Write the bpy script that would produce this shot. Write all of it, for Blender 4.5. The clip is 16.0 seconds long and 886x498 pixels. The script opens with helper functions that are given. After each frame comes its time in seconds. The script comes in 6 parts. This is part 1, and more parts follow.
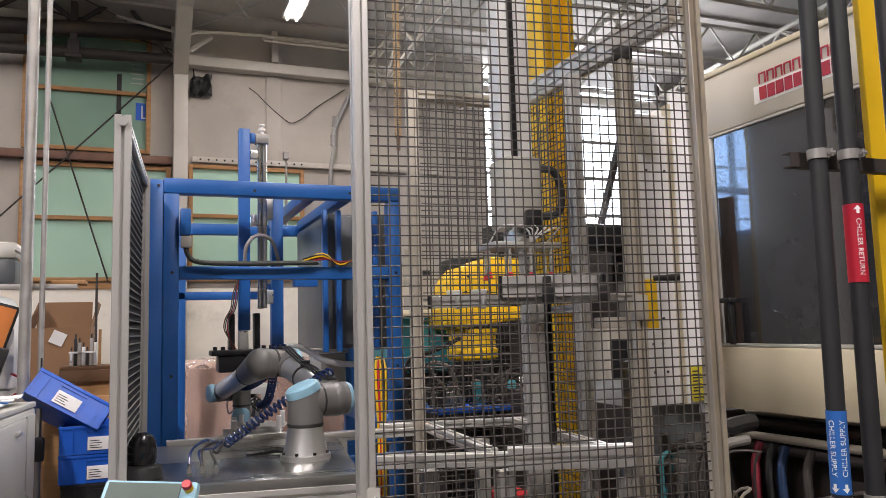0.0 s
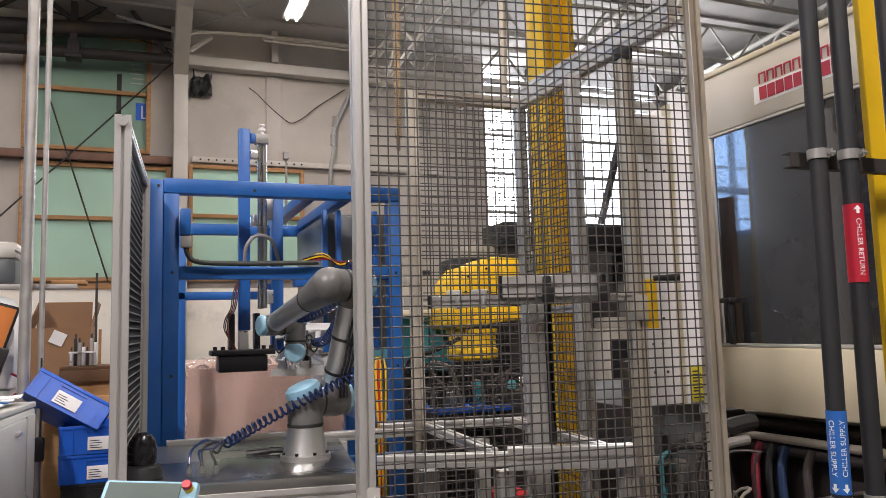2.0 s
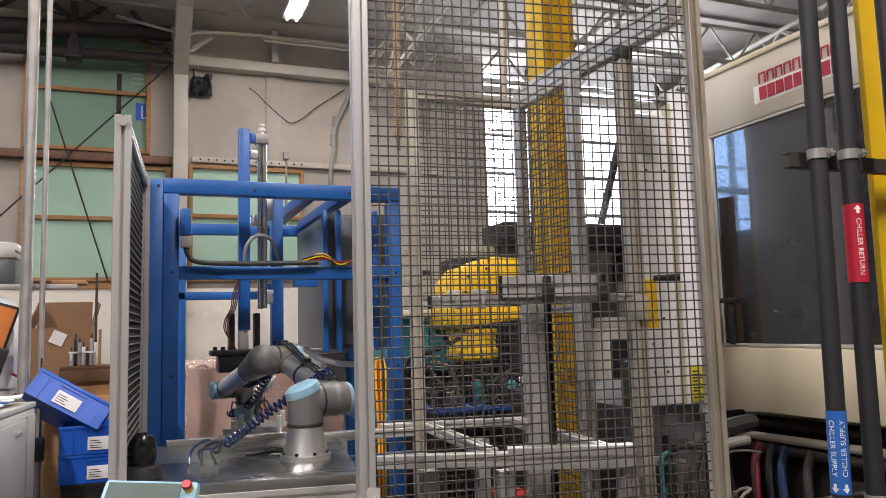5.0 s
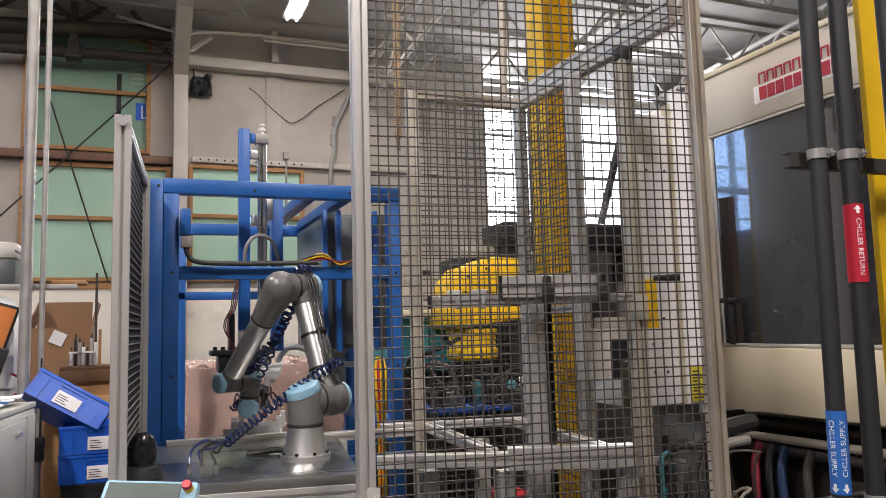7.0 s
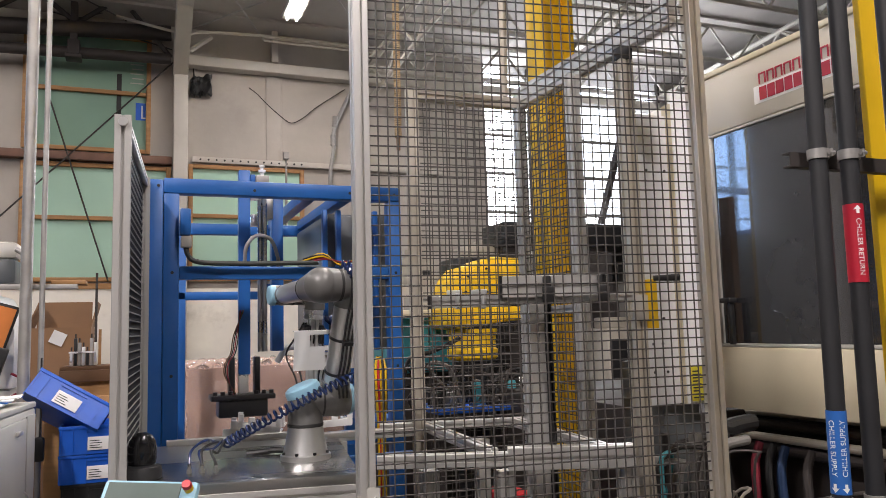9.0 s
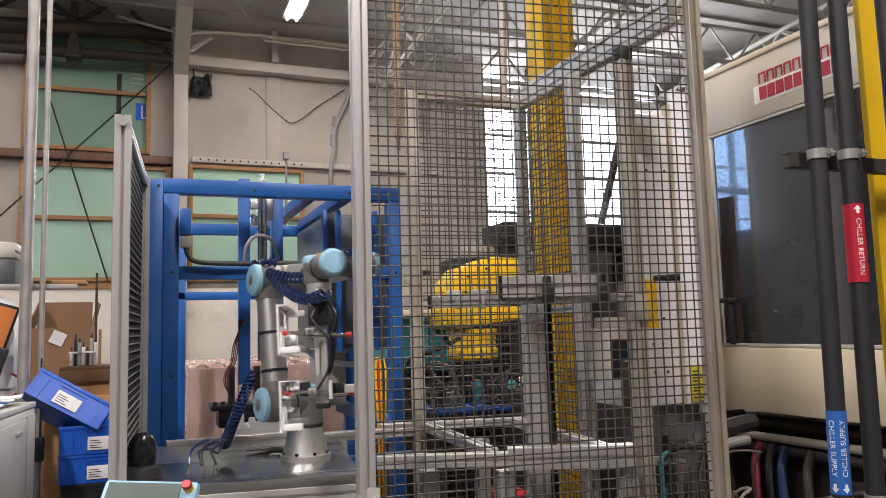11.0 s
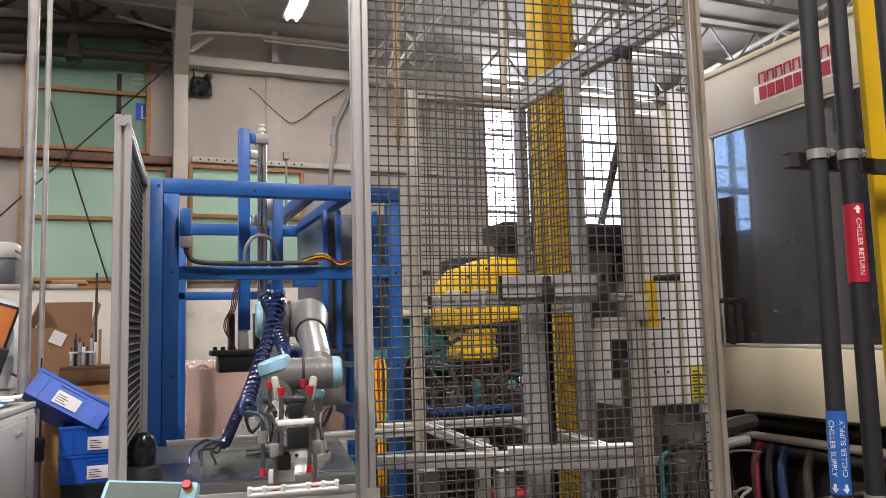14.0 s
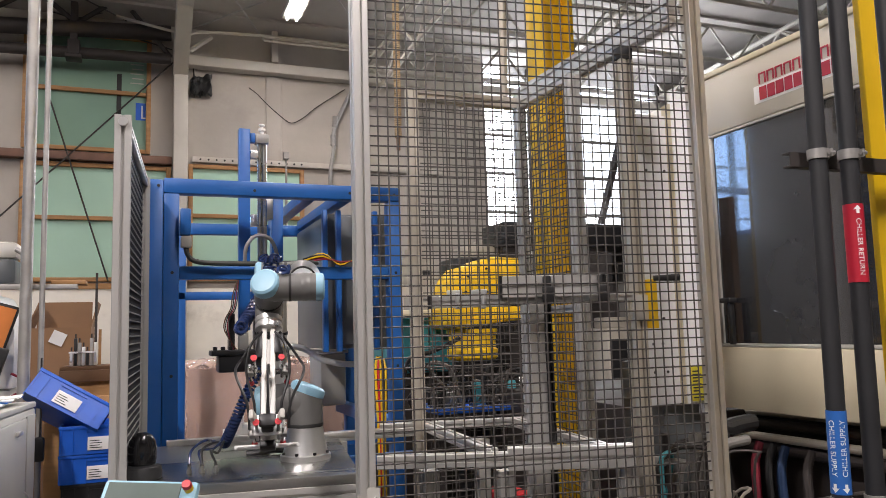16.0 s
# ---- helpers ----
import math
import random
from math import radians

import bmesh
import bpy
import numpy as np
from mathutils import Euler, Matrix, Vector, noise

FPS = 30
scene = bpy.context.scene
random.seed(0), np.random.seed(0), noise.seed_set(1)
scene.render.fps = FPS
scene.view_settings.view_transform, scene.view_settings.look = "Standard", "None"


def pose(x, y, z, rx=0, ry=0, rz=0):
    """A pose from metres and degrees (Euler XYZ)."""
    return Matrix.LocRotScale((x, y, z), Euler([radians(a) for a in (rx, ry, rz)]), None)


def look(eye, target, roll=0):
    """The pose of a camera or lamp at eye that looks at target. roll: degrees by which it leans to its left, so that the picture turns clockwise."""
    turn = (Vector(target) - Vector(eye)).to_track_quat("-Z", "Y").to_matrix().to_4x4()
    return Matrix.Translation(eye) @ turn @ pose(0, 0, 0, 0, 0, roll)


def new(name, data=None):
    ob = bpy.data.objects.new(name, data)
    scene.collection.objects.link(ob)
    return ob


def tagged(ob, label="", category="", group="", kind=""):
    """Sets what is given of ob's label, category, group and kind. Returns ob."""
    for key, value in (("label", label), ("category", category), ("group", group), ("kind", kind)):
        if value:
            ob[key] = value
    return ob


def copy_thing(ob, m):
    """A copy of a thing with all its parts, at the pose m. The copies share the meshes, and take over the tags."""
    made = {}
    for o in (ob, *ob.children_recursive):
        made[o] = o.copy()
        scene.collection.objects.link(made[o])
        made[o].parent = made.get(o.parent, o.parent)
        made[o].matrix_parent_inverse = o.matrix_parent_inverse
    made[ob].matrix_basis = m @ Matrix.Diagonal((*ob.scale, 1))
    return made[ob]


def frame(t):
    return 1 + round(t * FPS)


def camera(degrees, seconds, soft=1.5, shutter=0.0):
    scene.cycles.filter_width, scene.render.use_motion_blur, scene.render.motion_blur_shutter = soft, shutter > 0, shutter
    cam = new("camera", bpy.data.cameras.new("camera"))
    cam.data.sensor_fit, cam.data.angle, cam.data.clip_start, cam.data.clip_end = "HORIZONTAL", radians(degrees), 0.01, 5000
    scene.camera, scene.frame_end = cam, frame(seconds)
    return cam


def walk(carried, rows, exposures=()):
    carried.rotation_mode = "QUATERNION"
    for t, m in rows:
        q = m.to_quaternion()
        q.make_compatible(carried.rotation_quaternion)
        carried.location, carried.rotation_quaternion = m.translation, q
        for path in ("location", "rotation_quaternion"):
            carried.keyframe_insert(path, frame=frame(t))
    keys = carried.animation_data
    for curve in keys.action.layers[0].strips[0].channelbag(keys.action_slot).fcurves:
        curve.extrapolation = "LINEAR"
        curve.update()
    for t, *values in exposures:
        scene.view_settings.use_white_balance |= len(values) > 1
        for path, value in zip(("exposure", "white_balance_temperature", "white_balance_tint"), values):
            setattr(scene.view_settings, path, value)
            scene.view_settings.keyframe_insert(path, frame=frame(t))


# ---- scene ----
cam = camera(61.0, 16.0, soft=0.55, shutter=0.5)
EYE = Vector((0.0, 0.0, 1.35))
YAW, TILT, ROLL = radians(21.85), radians(5.95), -1.61
AIM = EYE + Vector((math.sin(YAW) * math.cos(TILT), math.cos(YAW) * math.cos(TILT), math.sin(TILT)))
walk(cam, [(0.0, look(EYE, AIM, ROLL)), (16.0, look(EYE, AIM, ROLL))], [(0.0, 0.13, 6540, 15), (16.0, 0.13, 6540, 15)])

# ---- world, light, exposure ----
world = bpy.data.worlds.new("sky")
scene.world = world
world.use_nodes = True
wn = world.node_tree.nodes
sky = wn.new("ShaderNodeTexSky")
sky.sky_type, sky.sun_disc = "NISHITA", False
sky.sun_elevation, sky.sun_rotation = radians(38), radians(70)
world.node_tree.links.new(sky.outputs[0], wn["Background"].inputs[0])
wn["Background"].inputs[1].default_value = 0.12
sun = new("sun", bpy.data.lights.new("sun", "SUN"))
sun.data.energy, sun.data.angle, sun.data.color = 3.0, radians(0.5), (1.0, 0.95, 0.88)
sun.matrix_basis = look((0, 0, 20), (-14, -5, 6.0))


def area(name, m, sx, sy, watts, colour):
    """A window's daylight, a tube's light or unseen fill."""
    data = bpy.data.lights.new(name, "AREA")
    data.shape, data.size, data.size_y, data.energy, data.color = "RECTANGLE", sx, sy, watts, colour
    lamp = new(name, data)
    lamp.matrix_basis = m
    return lamp


# daylight in the window openings
area("window_light", look((5.7, 8.95, 3.7), (2.0, 0.0, 1.0)), 2.8, 2.6, 250, (0.88, 0.94, 1.0))

# fluorescent tubes: the first is in view, the other five are unseen fill
for lx in (1.47, -2.6):
    for ly in (7.3, 3.2, -0.9):
        lz = 4.70 + 0.06 * (7.3 - ly)
        area("tube_light", look((lx, ly, lz), (lx, ly - 0.001, 0)), 0.2, 1.25, 40 if ly > 7 else (80 if ly > 0 else (190 if lx > 0 else 330)), (1.0, 0.94, 0.90))


# ---- materials ----
def material(name, colour, rough=0.5, metal=0.0, var=0.12, scale=6.0, bump=0.15, fine=120.0, dirt=0.0,
             dirt_colour=(0.05, 0.04, 0.03), stretch=(1, 1, 1), coat=0.0, random_tint=0.0):
    """A painted, metal or plastic surface: broad mottling, fine grain, optional stains."""
    m = bpy.data.materials.new(name)
    m.use_nodes = True
    n, k = m.node_tree.nodes, m.node_tree.links
    b = n["Principled BSDF"]
    co = n.new("ShaderNodeTexCoord")
    mp = n.new("ShaderNodeMapping")
    mp.inputs["Scale"].default_value = stretch
    k.new(co.outputs["Object"], mp.inputs[0])
    big = n.new("ShaderNodeTexNoise")
    big.inputs["Scale"].default_value, big.inputs["Detail"].default_value = scale, 6
    k.new(mp.outputs[0], big.inputs["Vector"])
    small = n.new("ShaderNodeTexNoise")
    small.inputs["Scale"].default_value, small.inputs["Detail"].default_value = fine, 3
    k.new(mp.outputs[0], small.inputs["Vector"])
    ramp = n.new("ShaderNodeMapRange")
    ramp.inputs[1].default_value, ramp.inputs[2].default_value = 0.3, 0.7
    ramp.inputs[3].default_value, ramp.inputs[4].default_value = 1 - var, 1 + var
    k.new(big.outputs[0], ramp.inputs[0])
    mix = n.new("ShaderNodeVectorMath")
    mix.operation = "SCALE"
    mix.inputs[0].default_value = colour[:3]
    k.new(ramp.outputs[0], mix.inputs[3])
    last = mix.outputs[0]
    if random_tint:
        info = n.new("ShaderNodeObjectInfo")
        r2 = n.new("ShaderNodeMapRange")
        r2.inputs[3].default_value, r2.inputs[4].default_value = 1 - random_tint, 1 + random_tint
        k.new(info.outputs["Random"], r2.inputs[0])
        s2 = n.new("ShaderNodeVectorMath")
        s2.operation = "SCALE"
        k.new(last, s2.inputs[0])
        k.new(r2.outputs[0], s2.inputs[3])
        last = s2.outputs[0]
    if dirt:
        dn = n.new("ShaderNodeTexNoise")
        dn.inputs["Scale"].default_value, dn.inputs["Detail"].default_value = scale * 0.6, 9
        dn.inputs["Roughness"].default_value = 0.68
        k.new(mp.outputs[0], dn.inputs["Vector"])
        dr = n.new("ShaderNodeMapRange")
        dr.inputs[1].default_value, dr.inputs[2].default_value = 0.56, 0.76
        dr.inputs[4].default_value = dirt
        k.new(dn.outputs[0], dr.inputs[0])
        dm = n.new("ShaderNodeMixRGB")
        dm.inputs[2].default_value = (*dirt_colour, 1)
        k.new(dr.outputs[0], dm.inputs[0])
        k.new(last, dm.inputs[1])
        last = dm.outputs[0]
    k.new(last, b.inputs["Base Color"])
    rr = n.new("ShaderNodeMapRange")
    rr.inputs[3].default_value, rr.inputs[4].default_value = max(rough - 0.12, 0.03), min(rough + 0.12, 1)
    k.new(big.outputs[0], rr.inputs[0])
    k.new(rr.outputs[0], b.inputs["Roughness"])
    b.inputs["Metallic"].default_value = metal
    b.inputs["Coat Weight"].default_value = coat
    if bump:
        bp = n.new("ShaderNodeBump")
        bp.inputs["Strength"].default_value, bp.inputs["Distance"].default_value = bump, 0.002
        k.new(small.outputs[0], bp.inputs["Height"])
        k.new(bp.outputs[0], b.inputs["Normal"])
    return m


def glowing(name, colour, strength):
    m = bpy.data.materials.new(name)
    m.use_nodes = True
    b = m.node_tree.nodes["Principled BSDF"]
    b.inputs["Base Color"].default_value = (*colour, 1)
    b.inputs["Emission Color"].default_value = (*colour, 1)
    b.inputs["Emission Strength"].default_value = strength
    return m


def clear(name, colour, rough=0.02, ior=1.3, weight=1.0):
    m = bpy.data.materials.new(name)
    m.use_nodes = True
    b = m.node_tree.nodes["Principled BSDF"]
    b.inputs["Base Color"].default_value = (*colour, 1)
    b.inputs["Roughness"].default_value, b.inputs["IOR"].default_value = rough, ior
    b.inputs["Transmission Weight"].default_value = weight
    return m


ALU = material("aluminium", (0.56, 0.55, 0.53), 0.40, 0.55, 0.10, 3, 0.10, 200, stretch=(1, 1, 0.1), random_tint=0.06)
ALU_OLD = material("old_aluminium", (0.50, 0.46, 0.39), 0.5, 0.55, 0.16, 4, 0.12, 150, 0.35, (0.2, 0.15, 0.09))
STEEL = material("brushed_steel", (0.44, 0.44, 0.43), 0.28, 1.0, 0.08, 2, 0.12, 90, stretch=(0.15, 1, 1))
BRIGHT = material("machined_aluminium", (0.78, 0.78, 0.77), 0.3, 0.8, 0.06, 8, 0.06, 200)
GALV = material("galvanised_pipe", (0.33, 0.32, 0.305), 0.5, 0.5, 0.15, 10, 0.1, 80)
BLUE = material("blue_enamel", (0.011, 0.105, 0.37), 0.38, 0.0, 0.10, 5, 0.10, 60, 0.12, (0.25, 0.32, 0.45))
BLUE_PLASTIC = material("blue_plastic", (0.004, 0.095, 0.52), 0.4, 0, 0.1, 8, 0.05, 90)
WIRE = material("dark_wire", (0.06, 0.054, 0.05), 0.55, 0.15, 0.15, 20, 0.1, 200)
BLACK = material("black_plastic", (0.014, 0.014, 0.015), 0.45, 0, 0.2, 15, 0.1, 120)
SATIN = material("black_anodised", (0.02, 0.02, 0.022), 0.4, 0.3, 0.2, 15, 0.1, 120)
GREY_ARM = material("grey_robot_paint", (0.15, 0.148, 0.143), 0.36, 0.1, 0.06, 12, 0.08, 300)
CAP = material("pale_blue_cap", (0.26, 0.47, 0.60), 0.42, 0, 0.06, 14, 0.05, 200)
RUBBER = material("dark_band", (0.02, 0.02, 0.02), 0.6, 0, 0.1, 15, 0.05, 120)
WHITE = material("white_plastic", (0.80, 0.80, 0.79), 0.4, 0, 0.04, 6, 0.04, 120)
RED = material("red_plastic", (0.55, 0.02, 0.03), 0.45, 0, 0.1, 10, 0.05, 120)
YELLOW = material("yellow_paint", (0.80, 0.50, 0.006), 0.45, 0, 0.12, 4, 0.1, 60, 0.25, (0.25, 0.16, 0.03))
CREAM = material("cream_machine_paint", (0.62, 0.55, 0.40), 0.5, 0, 0.08, 3, 0.1, 60, 0.25, (0.35, 0.28, 0.16))
GREYPAINT = material("grey_machine_paint", (0.45, 0.44, 0.40), 0.5, 0, 0.10, 3, 0.1, 60, 0.3, (0.2, 0.17, 0.12))
WALLPAINT = material("grey_concrete_wall", (0.42, 0.385, 0.345), 0.85, 0, 0.13, 1.6, 0.5, 24, 0.6, (0.25, 0.22, 0.19))
# hall's dim left side put into the wall colour, for the pane's reflection
SHADEWALL = material("shaded_wall", (0.07, 0.065, 0.06), 0.8, 0, 0.2, 1.5, 0.4, 24, 0.5, (0.04, 0.035, 0.03))
PALEWALL = material("stained_pale_wall", (0.80, 0.76, 0.68), 0.8, 0, 0.10, 2.6, 0.6, 24, 0.7, (0.42, 0.37, 0.30))
BEAMPAINT = material("pale_steel_beam", (0.50, 0.47, 0.42), 0.6, 0, 0.1, 2, 0.15, 40, 0.2, (0.25, 0.2, 0.16))
CEIL = material("roof_lining", (0.38, 0.35, 0.32), 0.85, 0, 0.14, 1.2, 0.4, 15, 0.4, (0.2, 0.18, 0.16))
DARKSTEEL = material("dark_pipe_steel", (0.045, 0.038, 0.036), 0.6, 0.3, 0.2, 4, 0.15, 50)
RUST = material("rusty_girt", (0.16, 0.085, 0.06), 0.75, 0, 0.25, 6, 0.25, 60)
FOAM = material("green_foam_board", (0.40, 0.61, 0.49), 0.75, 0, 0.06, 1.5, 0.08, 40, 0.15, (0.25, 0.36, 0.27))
DARKFOAM = material("dark_green_foam_board", (0.21, 0.34, 0.265), 0.8, 0, 0.08, 1.5, 0.08, 40, 0.3, (0.16, 0.24, 0.19))
WOOD = material("pine_wood", (0.36, 0.19, 0.075), 0.7, 0, 0.2, 5, 0.2, 40, stretch=(1, 1, 6))
CARD = material("cardboard", (0.25, 0.14, 0.075), 0.85, 0, 0.1, 4, 0.15, 60)
DARKCARD = material("brown_cardboard", (0.12, 0.062, 0.03), 0.85, 0, 0.12, 4, 0.15, 60)
FLOOR = material("concrete_floor", (0.085, 0.08, 0.074), 0.7, 0, 0.2, 1.2, 0.2, 30, 0.4, (0.1, 0.09, 0.08))
TEAL = material("teal_machine_paint", (0.05, 0.30, 0.36), 0.5, 0, 0.15, 4, 0.1, 60, 0.2, (0.05, 0.1, 0.1))
PAPER = material("white_paper", (0.75, 0.75, 0.74), 0.7, 0, 0.05, 9, 0.05, 80)
ORANGE = material("orange_board", (0.55, 0.17, 0.03), 0.6, 0, 0.15, 5, 0.05, 60)
FILM = clear("stretch_film", (0.96, 0.93, 0.92), 0.06, 1.45, 0.9)
fn, fk = FILM.node_tree.nodes, FILM.node_tree.links
fco, fmap, fno, fbu = fn.new("ShaderNodeTexCoord"), fn.new("ShaderNodeMapping"), fn.new("ShaderNodeTexNoise"), fn.new("ShaderNodeBump")
fmap.inputs["Scale"].default_value, fmap.inputs["Rotation"].default_value = (11, 11, 3), (0.3, 0.5, 0)
fno.inputs["Scale"].default_value, fno.inputs["Detail"].default_value, fno.inputs["Distortion"].default_value = 1.0, 5, 1.2
fbu.inputs["Strength"].default_value, fbu.inputs["Distance"].default_value = 1.0, 0.09
fk.new(fco.outputs["Object"], fmap.inputs[0]), fk.new(fmap.outputs[0], fno.inputs["Vector"]), fk.new(fno.outputs[0], fbu.inputs["Height"])
fk.new(fbu.outputs[0], fn["Principled BSDF"].inputs["Normal"])
HEAD = material("beige_grey_paint", (0.50, 0.47, 0.40), 0.5, 0, 0.08, 3, 0.08, 60, 0.35, (0.27, 0.23, 0.17))
PLY = material("plywood", (0.46, 0.25, 0.10), 0.7, 0, 0.15, 5, 0.15, 40, stretch=(1, 1, 5))
SCUFFED = material("scuffed_grey_paint", (0.21, 0.205, 0.195), 0.5, 0, 0.12, 5, 0.1, 60, 0.4, (0.12, 0.11, 0.1))
OLDRED = material("dull_red_rubber", (0.22, 0.012, 0.03), 0.6, 0, 0.2, 9, 0.1, 60, 0.4)
OLDBLUE = material("dull_blue_rubber", (0.01, 0.035, 0.10), 0.6, 0, 0.2, 9, 0.1, 60, 0.4)
MARKRED = material("faded_red_print", (0.36, 0.025, 0.05), 0.5, 0, 0.15, 20, 0.05, 90)
COVER = material("pale_sheet_metal_paint", (0.86, 0.86, 0.87), 0.4, 0, 0.04, 3, 0.08, 60, 0.2, (0.62, 0.60, 0.57))
SKYBLUE = glowing("blue_sky_backdrop", (0.36, 0.58, 0.95), 9.5)
MATT = material("matt_black_mesh", (0.016, 0.017, 0.022), 0.85, 0, 0.2, 20, 0.3, 300)
GLASS = clear("window_glass", (0.95, 0.97, 0.97), 0.02, 1.1)
LAMP = glowing("fluorescent_tube", (1.0, 0.95, 0.86), 22.0)
TUBE = material("brushed_arm_tube", (0.74, 0.74, 0.73), 0.32, 0.9, 0.06, 3, 0.1, 160, stretch=(1, 1, 0.1))
CARTON = material("pale_carton", (0.33, 0.215, 0.17), 0.8, 0, 0.12, 4, 0.15, 60, 0.3, (0.3, 0.18, 0.13))
DARKGREY = material("dark_grey_enamel", (0.10, 0.11, 0.115), 0.4, 0, 0.1, 4, 0.08, 60, 0.2, (0.16, 0.16, 0.16))
DAY = glowing("bright_sky_backdrop", (0.86, 0.92, 1.0), 4.5)


# ---- building tools ----
def box(bm, x0, y0, z0, x1, y1, z1, m=None):
    c = Matrix.Translation(((x0 + x1) / 2, (y0 + y1) / 2, (z0 + z1) / 2)) @ Matrix.Diagonal((abs(x1 - x0), abs(y1 - y0), abs(z1 - z0), 1))
    return bmesh.ops.create_cube(bm, size=1, matrix=(m @ c) if m else c)["verts"]


def rod(bm, a, b, r, r2=None, seg=16, m=None):
    a, b = Vector(a), Vector(b)
    d = b - a
    c = Matrix.Translation((a + b) / 2) @ d.to_track_quat("Z", "Y").to_matrix().to_4x4()
    return bmesh.ops.create_cone(bm, cap_ends=True, segments=seg, radius1=r, radius2=r if r2 is None else r2, depth=d.length,
                                 matrix=(m @ c) if m else c)["verts"]


def ball(bm, c, r, sx=1, sy=1, sz=1, m=None, u=20, v=12):
    k = Matrix.Translation(c) @ Matrix.Diagonal((r * sx, r * sy, r * sz, 1))
    return bmesh.ops.create_uvsphere(bm, u_segments=u, v_segments=v, radius=1, matrix=(m @ k) if m else k)["verts"]


def spin(bm, profile, seg=28, m=None):
    """A turned body round z from (radius, height) pairs."""
    rings = []
    for r, z in profile:
        ring = [bm.verts.new((r * math.cos(2 * math.pi * i / seg), r * math.sin(2 * math.pi * i / seg), z)) for i in range(seg)]
        rings.append(ring)
    for p, q in zip(rings, rings[1:]):
        for i in range(seg):
            bm.faces.new((p[i], p[(i + 1) % seg], q[(i + 1) % seg], q[i]))
    bm.faces.new(rings[-1])
    bm.faces.new(rings[0][::-1])
    if m:
        bmesh.ops.transform(bm, matrix=m, verts=[v for ring in rings for v in ring])


def hose(bm, points, r, seg=8, smooth=4):
    """A round hose along a smoothed line."""
    p = [Vector(q) for q in points]
    line = []
    for i in range(len(p) - 1):
        a, b, c, d = p[max(i - 1, 0)], p[i], p[i + 1], p[min(i + 2, len(p) - 1)]
        for s in range(smooth):
            t = s / smooth
            line.append(0.5 * (2 * b + (c - a) * t + (2 * a - 5 * b + 4 * c - d) * t * t + (3 * b - a - 3 * c + d) * t ** 3))
    line.append(p[-1])
    rings, side = [], None
    for i, q in enumerate(line):
        d = (line[min(i + 1, len(line) - 1)] - line[max(i - 1, 0)]).normalized()
        if side is None:
            side = d.orthogonal().normalized()
        side = (side - d * side.dot(d)).normalized()
        up = d.cross(side)
        rings.append([bm.verts.new(q + r * (math.cos(2 * math.pi * k / seg) * side + math.sin(2 * math.pi * k / seg) * up)) for k in range(seg)])
    for a, b in zip(rings, rings[1:]):
        for k in range(seg):
            bm.faces.new((a[k], a[(k + 1) % seg], b[(k + 1) % seg], b[k]))
    bm.faces.new(rings[0][::-1])
    bm.faces.new(rings[-1])


def slot_profile(w, h):
    """The outline of a T-slot extrusion, w by h, with a slot every 40 mm or so on each side."""
    pts = []
    corners = [(-w / 2, -h / 2), (w / 2, -h / 2), (w / 2, h / 2), (-w / 2, h / 2)]
    for i in range(4):
        a, b = Vector(corners[i]), Vector(corners[(i + 1) % 4])
        d = (b - a)
        ln = d.length
        d.normalize()
        inn = Vector((-d.y, d.x))
        n = max(1, round(ln / 0.042))
        pts.append(a + d * 0.0015 + inn * 0)
        for j in range(n):
            c = a + d * ln * (j + 0.5) / n
            for s, e in ((-0.0046, 0), (-0.004, 0.008), (0.004, 0.008), (0.0046, 0)):
                pts.append(c + d * s + inn * e)
        pts.append(b - d * 0.0015)
    return pts


def beam(bm, a, b, w=0.04, h=0.04, up=(0, 0, 1)):
    """A T-slot extrusion from a to b; h lies along up."""
    a, b, up = Vector(a), Vector(b), Vector(up)
    d = (b - a).normalized()
    if abs(d.dot(up)) > 0.95:
        up = Vector((0, 1, 0))
    x = d.cross(up).normalized()
    y = x.cross(d)
    ends = []
    for q in (a, b):
        ends.append([bm.verts.new(q + x * p.x + y * p.y) for p in slot_profile(w, h)])
    n = len(ends[0])
    for i in range(n):
        bm.faces.new((ends[0][i], ends[0][(i + 1) % n], ends[1][(i + 1) % n], ends[1][i]))
    bm.faces.new(ends[0][::-1])
    bm.faces.new(ends[1])


def soften(bm, width, seg=2, angle=40):
    es = [e for e in bm.edges if len(e.link_faces) == 2 and e.calc_face_angle(0) > radians(angle)]
    bmesh.ops.bevel(bm, geom=es, offset=width, segments=seg, profile=0.5, affect="EDGES", clamp_overlap=True)


def mesh_of(name, bm, mat, smooth=26):
    bmesh.ops.recalc_face_normals(bm, faces=bm.faces)
    me = bpy.data.meshes.new(name)
    for f in bm.faces:
        f.smooth = True
    for e in bm.edges:
        if len(e.link_faces) == 2 and e.calc_face_angle(0) > radians(smooth):
            e.smooth = False
    bm.to_mesh(me)
    bm.free()
    me.materials.append(mat)
    return me


def root_of(ob):
    while ob.parent:
        ob = ob.parent
    return ob


def part(name, bm, mat, parent, label="", local=False, smooth=26):
    """One mesh under a thing or a part; written in the place's space unless local."""
    if not local:
        bm.transform(root_of(parent).matrix_basis.inverted())
    ob = new(name, mesh_of(name, bm, mat, smooth))
    ob.parent = parent
    return tagged(ob, label)


def thing(name, at, label, category, group="", rz=0.0):
    ob = new(name)
    ob.empty_display_size = 0.05
    ob.matrix_basis = pose(*at, 0, 0, rz)
    return tagged(ob, label, category, group)


